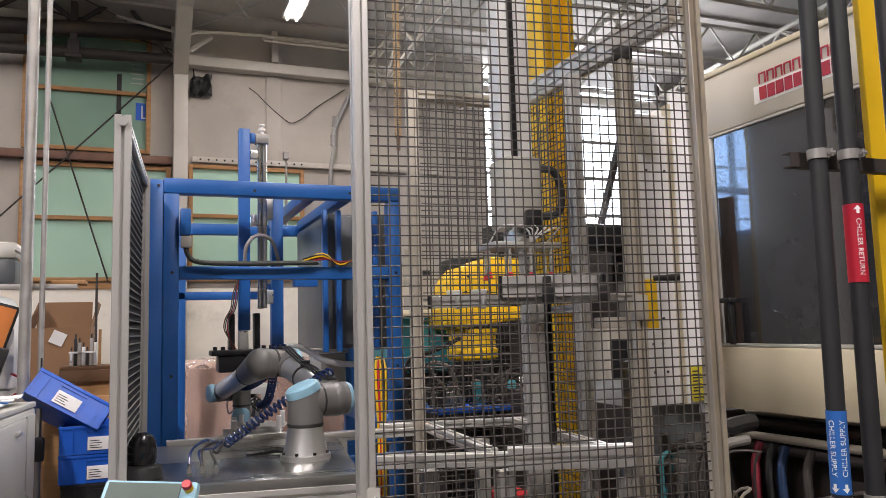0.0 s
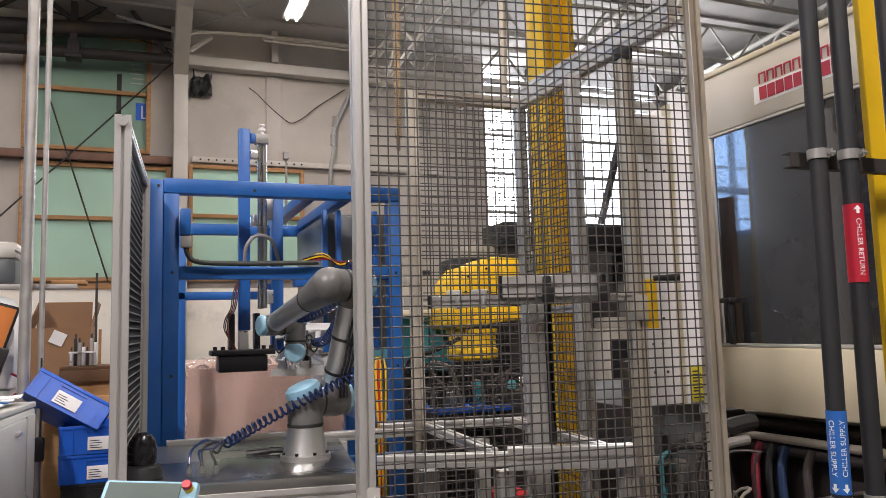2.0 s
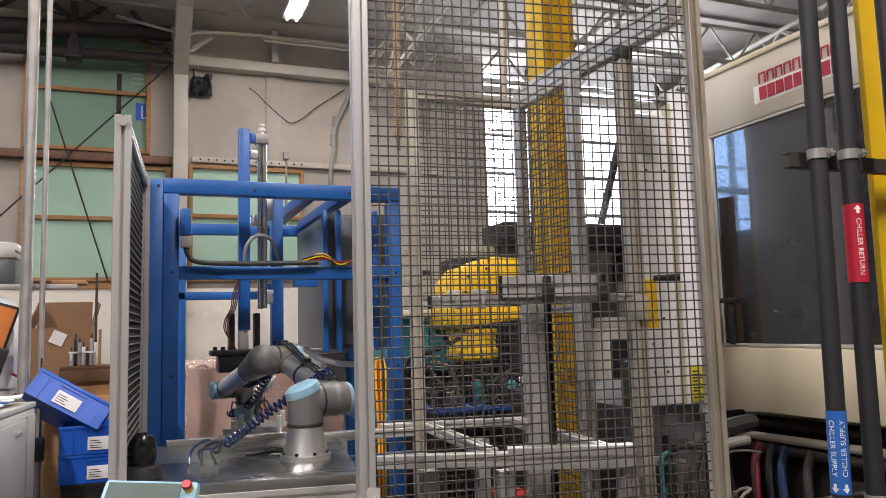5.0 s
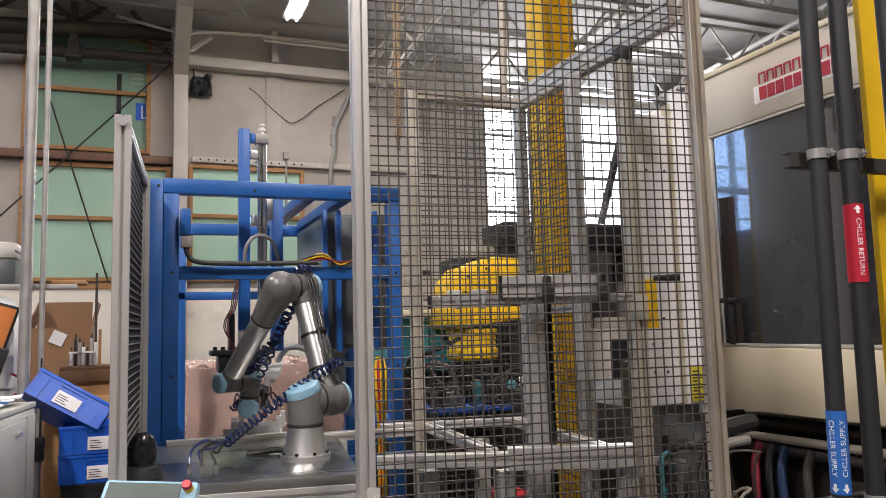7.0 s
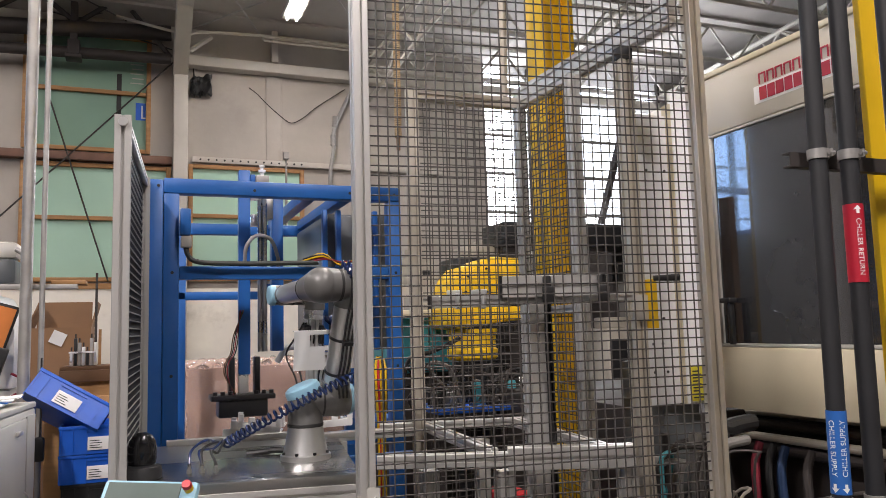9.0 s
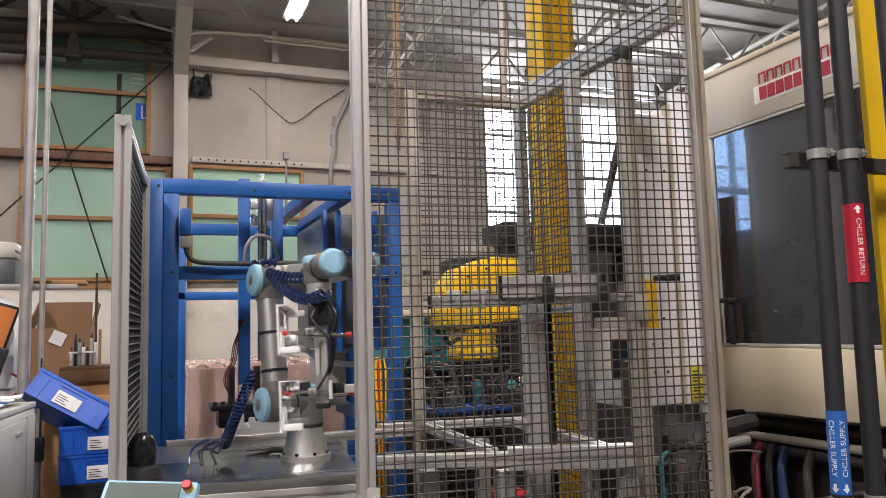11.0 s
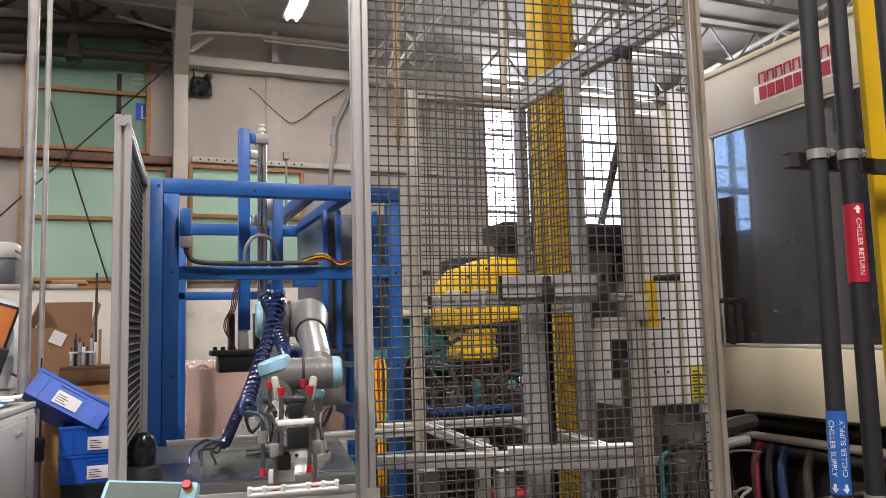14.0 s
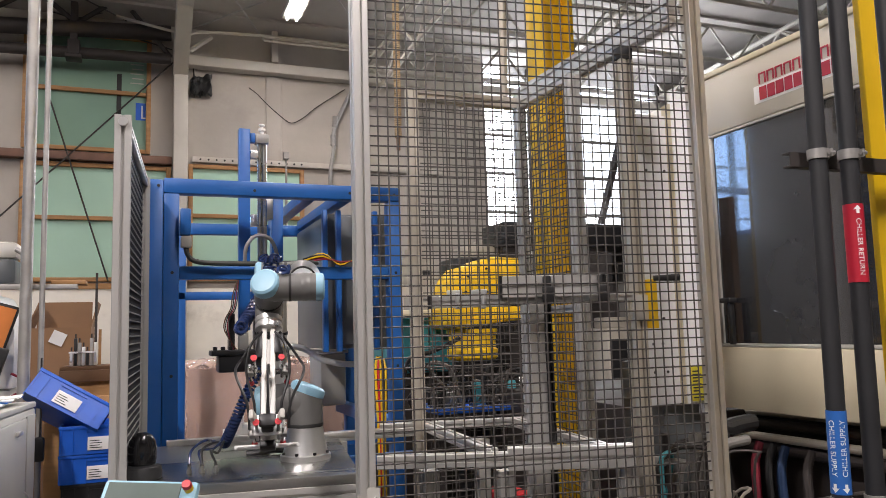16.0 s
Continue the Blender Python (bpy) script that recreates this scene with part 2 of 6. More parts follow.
def solid(name, bm, mat, label, category, group="", kind="", smooth=26):
    """A thing of one mesh, with its origin where it stands."""
    lo = [min(v.co[i] for v in bm.verts) for i in range(3)]
    hi = [max(v.co[i] for v in bm.verts) for i in range(3)]
    at = Vector(((lo[0] + hi[0]) / 2, (lo[1] + hi[1]) / 2, lo[2]))
    bmesh.ops.translate(bm, verts=bm.verts, vec=-at)
    ob = new(name, mesh_of(name, bm, mat, smooth))
    ob.location = at
    return tagged(ob, label, category, group, kind)


def B():
    return bmesh.new()


def boxes(*rows, bevel=0.0):
    bm = B()
    for r in rows:
        box(bm, *r)
    if bevel:
        soften(bm, bevel)
    return bm

# ---- the large structure ----
def structure(name, bm, mat, label):
    ob = new(name, mesh_of(name, bm, mat))
    return tagged(ob, label, "", "", "structure")


structure("floor", boxes((-8, -7, -0.1, 14, 9.6, 0.0)), FLOOR, "worn grey concrete factory floor")

# back wall with openings for daylight windows
WB = 9.0
wall = B()
for x0, x1, z0, z1 in ((-5.65, -3.35, 0, 1.3), (-5.65, -3.35, 4.5, 5.0), (-3.35, 4.25, 0, 5.0), (4.25, 7.2, 0, 2.35), (7.2, 14, 0, 5.0)):
    box(wall, x0, WB, z0, x1, WB + 0.2, z1)
wall_north = structure("wall_north", wall, WALLPAINT, "stained grey concrete back wall")
# same wall, its shade put into a darker colour
structure("wall_north_2", boxes((-8, WB, 0, -5.651, WB + 0.2, 5.0)), SHADEWALL, "end of the back wall, coloured dark as in shade")
structure("wall_east", boxes((14, -7, 0, 14.2, WB + 0.2, 6.6)), WALLPAINT, "grey painted side wall")
structure("wall_south", boxes((-8.2, -7.2, 0, 14.2, -7, 6.6)), WALLPAINT, "grey painted wall")
structure("wall_west", boxes((-8.2, -7, 0, -8, WB + 0.2, 6.6)), SHADEWALL, "side wall, coloured dark as in shade")
roof = boxes((-8.3, -7.3, 0, 14.3, WB + 0.4, 0.12))
for v in roof.verts:
    v.co.z += 4.93 + 0.06 * (WB - v.co.y)
structure("ceiling", roof, CEIL, "grey roof lining with seams")

# ---- robot cart table ----
CART = pose(0.531, 1.942, 0, 0, 0, -9.0)
cart = thing("robot_table", (0.531, 1.942, 0), "steel-topped robot table on aluminium extrusion frame", "table", rz=-9.0)
bm = boxes((-0.62, 0.0, 0.955, 0.0, 0.72, 0.98), bevel=0.003)
part("tabletop", bm, STEEL, cart, "brushed steel top plate", local=True)
for y in (0.02, 0.70):
    bm = B()
    beam(bm, (-0.62, y, 0.934), (0.0, y, 0.934))
    part("frame_rail", bm, ALU, cart, local=True)
for x in (-0.60, -0.02):
    for y in (0.02, 0.70):
        bm = B()
        beam(bm, (x, y, 0.0), (x, y, 0.914))
        part("leg", bm, ALU, cart, local=True)

# black sheet standing in for the shaded gap below the front rail
part("apron", boxes((-0.575, 0.045, 0.25, -0.045, 0.055, 0.912)), BLACK, cart, "black sheet for the shade under the table", local=True)

# ---- safety fence before the cell ----
PL, PR = Vector((0.502, 1.79, 0)), Vector((1.445, 1.655, 0))
fence = thing("safety_fence", PL, "aluminium-framed safety fence with dark welded wire mesh", "fence")
for p, mat in ((PL, ALU), (PR, ALU_OLD)):
    bm = B()
    beam(bm, p, p + Vector((0, 0, 2.75)))
    part("post", bm, mat, fence)
fdir = (PR - PL).normalized()
span = (PR - PL).length
bm = B()
rod(bm, (0, 0, 0.15), (0, 0, 2.72), 0.0021, seg=5)
upright = mesh_of("wire", bm, WIRE)
bm = B()
rod(bm, (0, 0, 0), tuple(fdir * (span - 0.04)), 0.0021, seg=5)
level = mesh_of("wire", bm, WIRE)
i = 1
while 0.02 + 0.0254 * i < span - 0.02:
    w = new("wire", upright)
    w.parent = fence
    w.location = fdir * (0.02 + 0.0254 * i)
    i += 1
for i in range(101):
    w = new("wire", level)
    w.parent = fence
    w.location = fdir * 0.02 + Vector((0, 0.004, 0.16 + 0.0254 * i))

# ---- blue press frame ----
press = thing("blue_press", (0.5, 2.95, 0), "blue painted square-tube press frame", "machine frame")
def tube(x0, y0, z0, x1, y1, z1, name="beam"):
    part(name, boxes((x0, y0, z0, x1, y1, z1), bevel=0.004), BLUE, press)
tube(0.013, 2.955, 0, 0.068, 3.03, 1.93, "side_plate")
tube(0.069, 2.95, 0, 0.124, 3.01, 1.878, "post")
tube(0.942, 2.95, 0, 0.998, 3.01, 1.878, "post")
tube(0.069, 2.95, 1.879, 0.998, 3.01, 1.936)
tube(0.125, 2.952, 1.555, 0.941, 3.008, 1.604)


# ---- building details ----
def strip(name, rows, mat, label, bevel=0.0):
    return structure(name, boxes(*rows, bevel=bevel), mat, label)


# the topmost board is a darker green than the two below
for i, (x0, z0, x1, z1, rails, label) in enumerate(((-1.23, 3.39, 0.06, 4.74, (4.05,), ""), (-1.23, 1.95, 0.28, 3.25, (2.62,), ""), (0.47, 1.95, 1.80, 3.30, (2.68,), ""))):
    w = structure("window_%d" % (i + 1), boxes((x0, WB - 0.012, z0, x1, WB - 0.001, z1)), FOAM if i else DARKFOAM, "window opening closed with green foam board")
    for x in (x0, x1 - 0.05):
        part("window_frame", boxes((x, WB - 0.06, z0, x + 0.05, WB - 0.013, z1), bevel=0.003), WOOD, w)
    for z in (z0, *rails, z1 - 0.045):
        part("window_rail", boxes((x0 + 0.051, WB - 0.055, z, x1 - 0.051, WB - 0.013, z + 0.045), bevel=0.003), WOOD, w)
    if i == 0:
        part("tape_strip", boxes((-0.30, WB - 0.0125, 3.44, -0.25, WB - 0.0121, 4.3)), BLACK, w)
        part("printed_mark", boxes((-0.10, WB - 0.0135, 3.78, 0.005, WB - 0.0122, 3.98)), BLUE_PLASTIC, w)
        part("printed_mark", boxes((-0.04, WB - 0.0145, 3.80, -0.025, WB - 0.0137, 3.95), (-0.0249, WB - 0.0145, 3.80, 0.005, WB - 0.0137, 3.815)), PAPER, w)
        for k in range(5):
            part("print_line", boxes((-0.16 + 0.02 * (k % 2), WB - 0.0135, 4.2 + 0.055 * k, -0.02, WB - 0.0122, 4.212 + 0.055 * k)), GREYPAINT, w)
strip("girt", ((-8, WB - 0.12, 3.27, 0.29, WB - 0.001, 3.36),), RUST, "rusty steel wall girt", 0.01)
strip("trim", ((-8, WB - 0.05, 1.87, 0.29, WB - 0.001, 1.93),), WOOD, "wooden wall rail")
rail = strip("perforated_rail", ((0.51, WB - 0.06, 3.325, 3.6, WB - 0.001, 3.39),), BEAMPAINT, "pale perforated steel wall rail", 0.006)
for k in range(14):
    bm = B()
    rod(bm, (0.6 + 0.09 * k, WB - 0.0605, 3.358), (0.6 + 0.09 * k, WB - 0.0625, 3.358), 0.012, seg=10)
    part("hole", bm, BLACK, rail)
strip("pilaster", ((0.30, WB - 0.2, 0, 0.455, WB - 0.001, 4.45),), BEAMPAINT, "pale steel wall column", 0.01)
bm = B()
box(bm, -0.078, 0, -0.12, 0.078, 1.25, 0.2, Matrix.Translation((0.37, WB - 0.02, 4.36)) @ pose(0, 0, 0, 21, 0, 180))
box(bm, -0.078, 1.25, 0.28, 0.078, 15.9, 0.5, Matrix.Translation((0.37, WB, 4.33)) @ pose(0, 0, 0, 3.4, 0, 180))
structure("rafter", bm, BEAMPAINT, "pale steel roof frame member")
strip("eave_beam", ((0.456, WB - 0.16, 4.44, 14, WB - 0.002, 4.56),), BEAMPAINT, "pale steel eave beam", 0.01)
for z0, z1, r in ((4.38, 4.43, 0.06), (4.62, 4.73, 0.085)):
    bm = B()
    rod(bm, (-8, 8.7, z0 - 4.0 * (z1 - z0)), (0.26, 8.7, z1), r, seg=16)
    solid("ceiling_pipe", bm, DARKSTEEL, "sooty dark steel pipe under the roof", "pipe", "roof pipes")
bm = B()
hose(bm, [(-0.3, 8.5, 4.78), (0.15, 8.5, 4.70), (0.42, 8.5, 4.66), (0.6, 8.5, 4.71), (1.34, 8.5, 4.75), (2.3, 8.5, 4.755), (4.0, 8.5, 4.77)], 0.016, 10)
solid("roof_conduit", bm, BEAMPAINT, "pale bent conduit under the roof", "conduit")
for z in (4.655, 4.69):
    strip("light_rail", ((1.25, 8.42, z, 2.6, 8.44, z + 0.012),), BEAMPAINT, "thin pale rail under the roof")
strip("stub_column", ((1.40, WB - 0.2, 4.561, 1.47, WB - 0.13, 4.95),), BEAMPAINT, "short pale steel strut on the eave beam")
for a, b in (((0.47, 4.56), (0.70, 4.75)), ((-0.15, 4.95), (0.26, 4.46)), ((-1.15, 5.1), (-0.72, 4.75)), ((-0.25, 5.1), (-0.72, 4.72)), ((-1.6, 4.72), (-1.05, 5.1))):
    bm = B()
    rod(bm, (a[0], 8.72, a[1]), (b[0], 8.72, b[1]), 0.028, seg=8)
    solid("roof_strut", bm, DARKSTEEL if b[0] < 0.5 else BEAMPAINT, "angled steel strut under the roof edge", "brace", "roof struts")
hanger = boxes((-0.80, WB - 0.39, 4.32, -0.64, WB - 0.21, 4.36), (-0.78, WB - 0.38, 4.361, -0.66, WB - 0.22, 4.52), (-0.755, WB - 0.35, 4.521, -0.685, WB - 0.25, 4.96), bevel=0.008)
solid("pipe_hanger", hanger, DARKSTEEL, "dark steel pipe hanger with red clamp", "hanger")
# open-web joists across the hall
for k in range(6):
    y = WB - 0.9 - 1.25 * k
    z = 4.72 + 0.06 * (WB - y)
    bm = B()
    rod(bm, (2.2, y, z), (13.9, y, z), 0.03, seg=6)
    rod(bm, (2.2, y, z - 0.42), (13.9, y, z - 0.42), 0.03, seg=6)
    for j in range(16):
        x = 2.3 + 0.72 * j
        rod(bm, (x, y, z - 0.42), (x + 0.36, y, z), 0.015, seg=5)
        rod(bm, (x + 0.36, y, z), (x + 0.72, y, z - 0.42), 0.015, seg=5)
    structure("joist", bm, BEAMPAINT, "pale open-web steel joist")
# roof seams and bracing
for k in range(10):
    y = WB - 0.5 - 1.5 * k
    z = 4.93 + 0.06 * (WB - y)
    strip("roof_seam", ((-8, y - 0.012, z - 0.035, 14, y + 0.012, z - 0.004),), CEIL, "folded seam in the roof lining")
for (x0, y0), (x1, y1) in (((0.5, 8.7), (2.3, 6.4)), ((1.3, 8.8), (0.4, 6.9)), ((2.6, 8.7), (1.3, 6.6)), ((-1.6, 8.6), (0.3, 7.4)), ((-0.2, 8.7), (-1.6, 7.3))):
    bm = B()
    rod(bm, (x0, y0, 4.80 + 0.06 * (WB - y0)), (x1, y1, 4.80 + 0.06 * (WB - y1)), 0.009, seg=6)
    solid("roof_brace", bm, GALV if x0 > 0.4 else DARKSTEEL, "thin steel bracing rod under the roof", "brace", "roof braces")
for k in range(5):
    x = 2.6 + 2.2 * k
    bm = B()
    rod(bm, (x, WB - 0.1, 4.6), (x, -6.5, 5.5), 0.032, seg=8)
    rod(bm, (x, WB - 0.1, 4.2), (x, -6.5, 5.0), 0.028, seg=8)
    for j in range(14):
        y = WB - 0.3 - 1.1 * j
        z = 4.6 + 0.058 * (WB - 0.1 - y)
        rod(bm, (x, y, z), (x, y - 0.55, z - 0.42), 0.018, seg=6)
        rod(bm, (x, y - 0.55, z - 0.42), (x, y - 1.1, z + 0.05), 0.018, seg=6)
    structure("truss", bm, BEAMPAINT, "pale open-web roof truss")
for a, b in (((0.29, 4.45), (-1.41, 2.60)), ((-1.0, 4.9), (0.28, 4.6)), ((-1.3, 4.6), (-0.2, 5.05)), ((-0.95, 3.9), (-0.35, 1.95))):
    bm = B()
    rod(bm, (a[0], WB - 0.14, a[1]), (b[0], WB - 0.14, b[1]), 0.009, seg=8)
    solid("brace_rod", bm, DARKSTEEL, "dark steel bracing rod on the wall", "brace")
bm = B()
hose(bm, [(1.15, WB - 0.03, 4.27), (1.25, WB - 0.03, 4.20), (1.35, WB - 0.03, 4.10), (1.5, WB - 0.03, 3.97), (1.65, WB - 0.03, 3.875), (1.80, WB - 0.03, 3.95), (1.97, WB - 0.03, 4.10), (2.33, WB - 0.03, 4.36)], 0.006, 8)
solid("wall_cable", bm, DARKSTEEL, "dark cable sagging along the wall", "cable")
bm = B()
hose(bm, [(2.42, WB - 0.06, 4.36), (2.33, WB - 0.06, 4.19), (2.20, WB - 0.06, 3.90), (2.165, WB - 0.06, 3.75), (2.165, WB - 0.06, 3.53), (2.12, WB - 0.06, 3.2), (2.10, WB - 0.06, 2.0)], 0.024, 10)
solid("conduit", bm, GALV, "galvanised conduit on the wall", "conduit")
# lower wall, paler than the wall above it
strip("lower_wall_panel", ((-1.6, WB - 0.035, 0, 3.4, WB - 0.0005, 1.868),), PALEWALL, "stained pale lower wall lining", 0.004)
for z in (3.62, 3.86):
    bm = B()
    rod(bm, (2.165 + 0.02 * (z > 3.7), WB - 0.06, z), (2.165 + 0.03 * (z > 3.7), WB - 0.06, z + 0.13), 0.036, seg=12)
    solid("conduit_fitting", bm, GALV, "galvanised coupling on the wall conduit", "fitting", "conduit fittings")
bm = B()
rod(bm, (1.585, WB - 0.05, 2.6), (1.585, WB - 0.05, 3.5), 0.014, seg=10)
box(bm, 1.555, WB - 0.09, 3.42, 1.615, WB - 0.02, 3.50)
solid("drop_conduit", bm, GALV, "thin conduit dropping from a small wall box", "conduit")
strip("wall_pilaster", ((1.353, WB - 0.03, 3.39, 1.54, WB - 0.0005, 4.435),), WALLPAINT, "shallow concrete pilaster on the wall", 0.006)
for x in (2.62,):
    strip("wall_joint", ((x - 0.008, WB - 0.004, 2.0, x + 0.008, WB - 0.0005, 4.43),), CEIL, "dark panel joint in the wall")
bm = B()
cols = 14
grid = []
for j in range(10):
    row = []
    for i in range(cols):
        u, v = i / (cols - 1), j / 9
        n = noise.noise_vector(Vector((u * 4.0, v * 4.0, 3.1)))
        hem = 0.05 * abs(math.sin(u * 14.0)) * (1 - v)
        row.append(bm.verts.new((0.49 + 0.23 * u + 0.03 * (1 - v) * (u - 0.6) + 0.015 * n.x, WB - 0.05 - 0.10 * abs(n.y) - 0.03 * math.sin(u * 9), 4.08 + hem + v * (0.24 + 0.05 * u) + 0.02 * n.z)))
    grid.append(row)
for p, q in zip(grid, grid[1:]):
    for i in range(cols - 1):
        bm.faces.new((p[i], p[i + 1], q[i + 1], q[i]))
ext = bmesh.ops.extrude_face_region(bm, geom=list(bm.faces))
bmesh.ops.translate(bm, verts=[v for v in ext["geom"] if isinstance(v, bmesh.types.BMVert)], vec=(0, 0.03, 0))
solid("plastic_rag", bm, BLACK, "torn black plastic sheet hung on the wall", "plastic sheet", smooth=70)
bm = B()
hose(bm, [(0.53, WB - 0.03, 4.30), (0.52, WB - 0.03, 4.42), (0.50, WB - 0.03, 4.60)], 0.008, 6)
solid("wall_cable", bm, DARKSTEEL, "short dark cable behind the plastic sheet", "cable")
structure("backdrop_1", boxes((1.5, 12.0, -1, 12.5, 12.05, 9)), DAY, "hazy bright sky outside the windows")
structure("backdrop_2", boxes((-13.0, 12.0, -1, -1.5, 12.05, 9)), SKYBLUE, "blue sky outside the windows")
# daylight windows in the back wall
for x0, x1, z0, z1, nx, nz, name in ((4.25, 7.2, 2.35, 5.0, 4, 5, "window_4"), (-5.65, -3.35, 1.3, 4.5, 3, 4, "window_5")):
    w = structure(name, boxes((x0, WB + 0.05, z0, x1, WB + 0.056, z1)), GLASS, "tall factory window with dark steel bars")
    w.visible_shadow = False
    for i in range(nx + 1):
        x = x0 + (x1 - x0) * i / nx
        h = 0.03 if nx == 4 else (0.18 if i == 1 else 0.04)
        part("window_bar", boxes((x - h, WB + 0.02, z0, x + h, WB + 0.09, z1)), DARKSTEEL, w)
    for i in range(nz + 1):
        z = z0 + (z1 - z0) * i / nz
        part("window_bar", boxes((x0, WB + 0.03, z - 0.02, x1, WB + 0.08, z + 0.02)), GALV, w)
bm = B()
rod(bm, (5.9, WB + 0.01, 2.3), (6.6, WB + 0.01, 4.5), 0.06, seg=6)
solid("window_brace", bm, DARKSTEEL, "dark steel diagonal brace before the window", "brace")
# fluorescent fixture
def fixture(x, y, z, name="ceiling_light"):
    f = thing(name, (x, y, z), "fluorescent twin-tube ceiling light, lit", "ceiling light", "ceiling lights")
    part("housing", boxes((x - 0.1, y - 0.65, z + 0.03, x + 0.1, y + 0.65, z + 0.08), bevel=0.006), WHITE, f)
    for s in (-0.05, 0.05):
        bm = B()
        rod(bm, (x + s, y - 0.6, z + 0.005), (x + s, y + 0.6, z + 0.005), 0.014, seg=12)
        part("tube", bm, LAMP, f)
    for yy in (-0.5, 0.5):
        bm = B()
        rod(bm, (x, y + yy, z + 0.08), (x, y + yy, 4.88 + 0.06 * (WB - y)), 0.005, seg=6)
        part("hanger_rod", bm, GALV, f)
    return f


# only the first fixture is in view; the other five are added
for x in (1.47, -2.6):
    for y in (7.3, 3.2, -0.9):
        fixture(x, y, 4.72 + 0.06 * (7.3 - y))

# ---- left side: poles, shelf, cabinet, crates ----
for x, r in ((-0.572, 0.030), (-0.495, 0.014)):
    bm = B()
    rod(bm, (x, 4.5, 0), (x, 4.5, 5.15), r, seg=16)
    solid("conduit_pole", bm, GALV, "galvanised steel pole from floor to roof", "pole")
sh = thing("shelf_bracket", (-0.48, 4.56, 1.60), "steel angle shelf bracket fixed to the poles", "shelf")
part("angle", boxes((-0.70, 4.532, 1.615, -0.33, 4.60, 1.64), bevel=0.003), GALV, sh)
part("board", boxes((-0.46, 4.54, 1.641, -0.29, 4.70, 1.662), bevel=0.003), WOOD, sh)
cab = thing("grey_cabinet", (-0.478, 4.22, 0), "pale grey scuffed steel cabinet with a side door", "cabinet", rz=-6.5)
part("body", boxes((-0.8, -1.05, 0.06, -0.003, 0.0, 1.018), bevel=0.012), GREYPAINT, cab, local=True)
part("worktop", boxes((-0.81, -1.06, 1.0185, 0.0, 0.005, 1.046), bevel=0.008), GREYPAINT, cab, local=True)
part("door", boxes((-0.0025, -1.0, 0.1, 0.012, -0.21, 0.985), bevel=0.005), GREYPAINT, cab, local=True)
part("plinth", boxes((-0.78, -1.03, 0.0, -0.03, -0.02, 0.0595)), DARKSTEEL, cab, local=True)
part("side_strip", boxes((-0.0025, -0.17, 0.1, 0.006, -0.03, 0.99), bevel=0.003), GREYPAINT, cab, local=True)
part("handle", boxes((0.0125, -0.40, 0.925, 0.03, -0.33, 0.945), bevel=0.006), BRIGHT, cab, "steel door handle", local=True)
bm = B()
hose(bm, [(0.014, -0.24, 0.66), (0.03, -0.22, 0.63), (0.014, -0.19, 0.60)], 0.004, 6)
part("latch", bm, BRIGHT, cab, local=True)
rng = random.Random(3)
for k in range(5):
    cx, cy = -0.66 + 0.012 * k, 3.86 + 0.05 * k
    bm = B()
    rings = []
    for j in range(7):
        rings.append([bm.verts.new((cx + 0.028 * (i - 3), cy + 0.028 * (j - 3), 1.05 + 0.006 * k + 0.02 * abs(noise.noise(Vector((i * 0.7, j * 0.7, k * 3.3)))))) for i in range(7)])
    for p, q in zip(rings, rings[1:]):
        for i in range(6):
            bm.faces.new((p[i], p[i + 1], q[i + 1], q[i]))
    ext = bmesh.ops.extrude_face_region(bm, geom=list(bm.faces))
    bmesh.ops.translate(bm, verts=[v for v in ext["geom"] if isinstance(v, bmesh.types.BMVert)], vec=(0, 0, 0.004))
    solid("rag", bm, PAPER if k != 2 else BLUE, "crumpled %s cloth on the cabinet" % ("white" if k != 2 else "blue"), "cloth", "cloths on the cabinet", smooth=70)
mc = thing("white_machine", (-0.95, 4.9, 0), "white enamelled machine with orange control panel", "machine")
bm = B()
outline = ((-1.5, 1.08), (-0.645, 1.08), (-0.645, 1.40), (-0.74, 1.60), (-1.5, 1.66))
f = bm.faces.new([bm.verts.new((x, 4.72, z)) for x, z in outline])
ext = bmesh.ops.extrude_face_region(bm, geom=[f])
bmesh.ops.translate(bm, verts=[v for v in ext["geom"] if isinstance(v, bmesh.types.BMVert)], vec=(0, 0.6, 0))
soften(bm, 0.02)
part("hood", bm, WHITE, mc)
part("body", boxes((-1.5, 4.74, 0, -0.66, 5.3, 1.079), bevel=0.02), GREYPAINT, mc)
bm = B()
box(bm, -0.10, -0.012, -0.15, 0.075, 0.0, 0.15, Matrix.Translation((-0.735, 4.70, 1.40)) @ pose(0, 0, 0, 0, 17))
soften(bm, 0.006)
pnl_o = part("panel", bm, BLACK, mc)
bm = B()
box(bm, -0.09, -0.016, -0.12, 0.062, -0.0125, 0.135, Matrix.Translation((-0.735, 4.70, 1.40)) @ pose(0, 0, 0, 0, 17))
part("overlay", bm, ORANGE, pnl_o, "orange printed overlay")
bm = B()
box(bm, -0.10, -0.05, -0.10, 0.07, -0.013, 0.06, Matrix.Translation((-0.745, 4.68, 1.26)) @ pose(0, 0, 0, 0, 17))
soften(bm, 0.008)
part("pocket", bm, BLACK, mc)
part("head", boxes((-0.86, 4.78, 1.661, -0.66, 5.0, 1.80), bevel=0.02), DARKGREY, mc)
part("visor", boxes((-0.80, 4.80, 1.8005, -0.655, 4.98, 1.90), bevel=0.03), GREYPAINT, mc)
bm = B()
hose(bm, [(-0.66, 4.76, 1.85), (-0.60, 4.75, 1.80), (-0.585, 4.75, 1.68), (-0.60, 4.75, 1.56)], 0.014, 8)
part("cable", bm, GALV, mc)
bm = B()
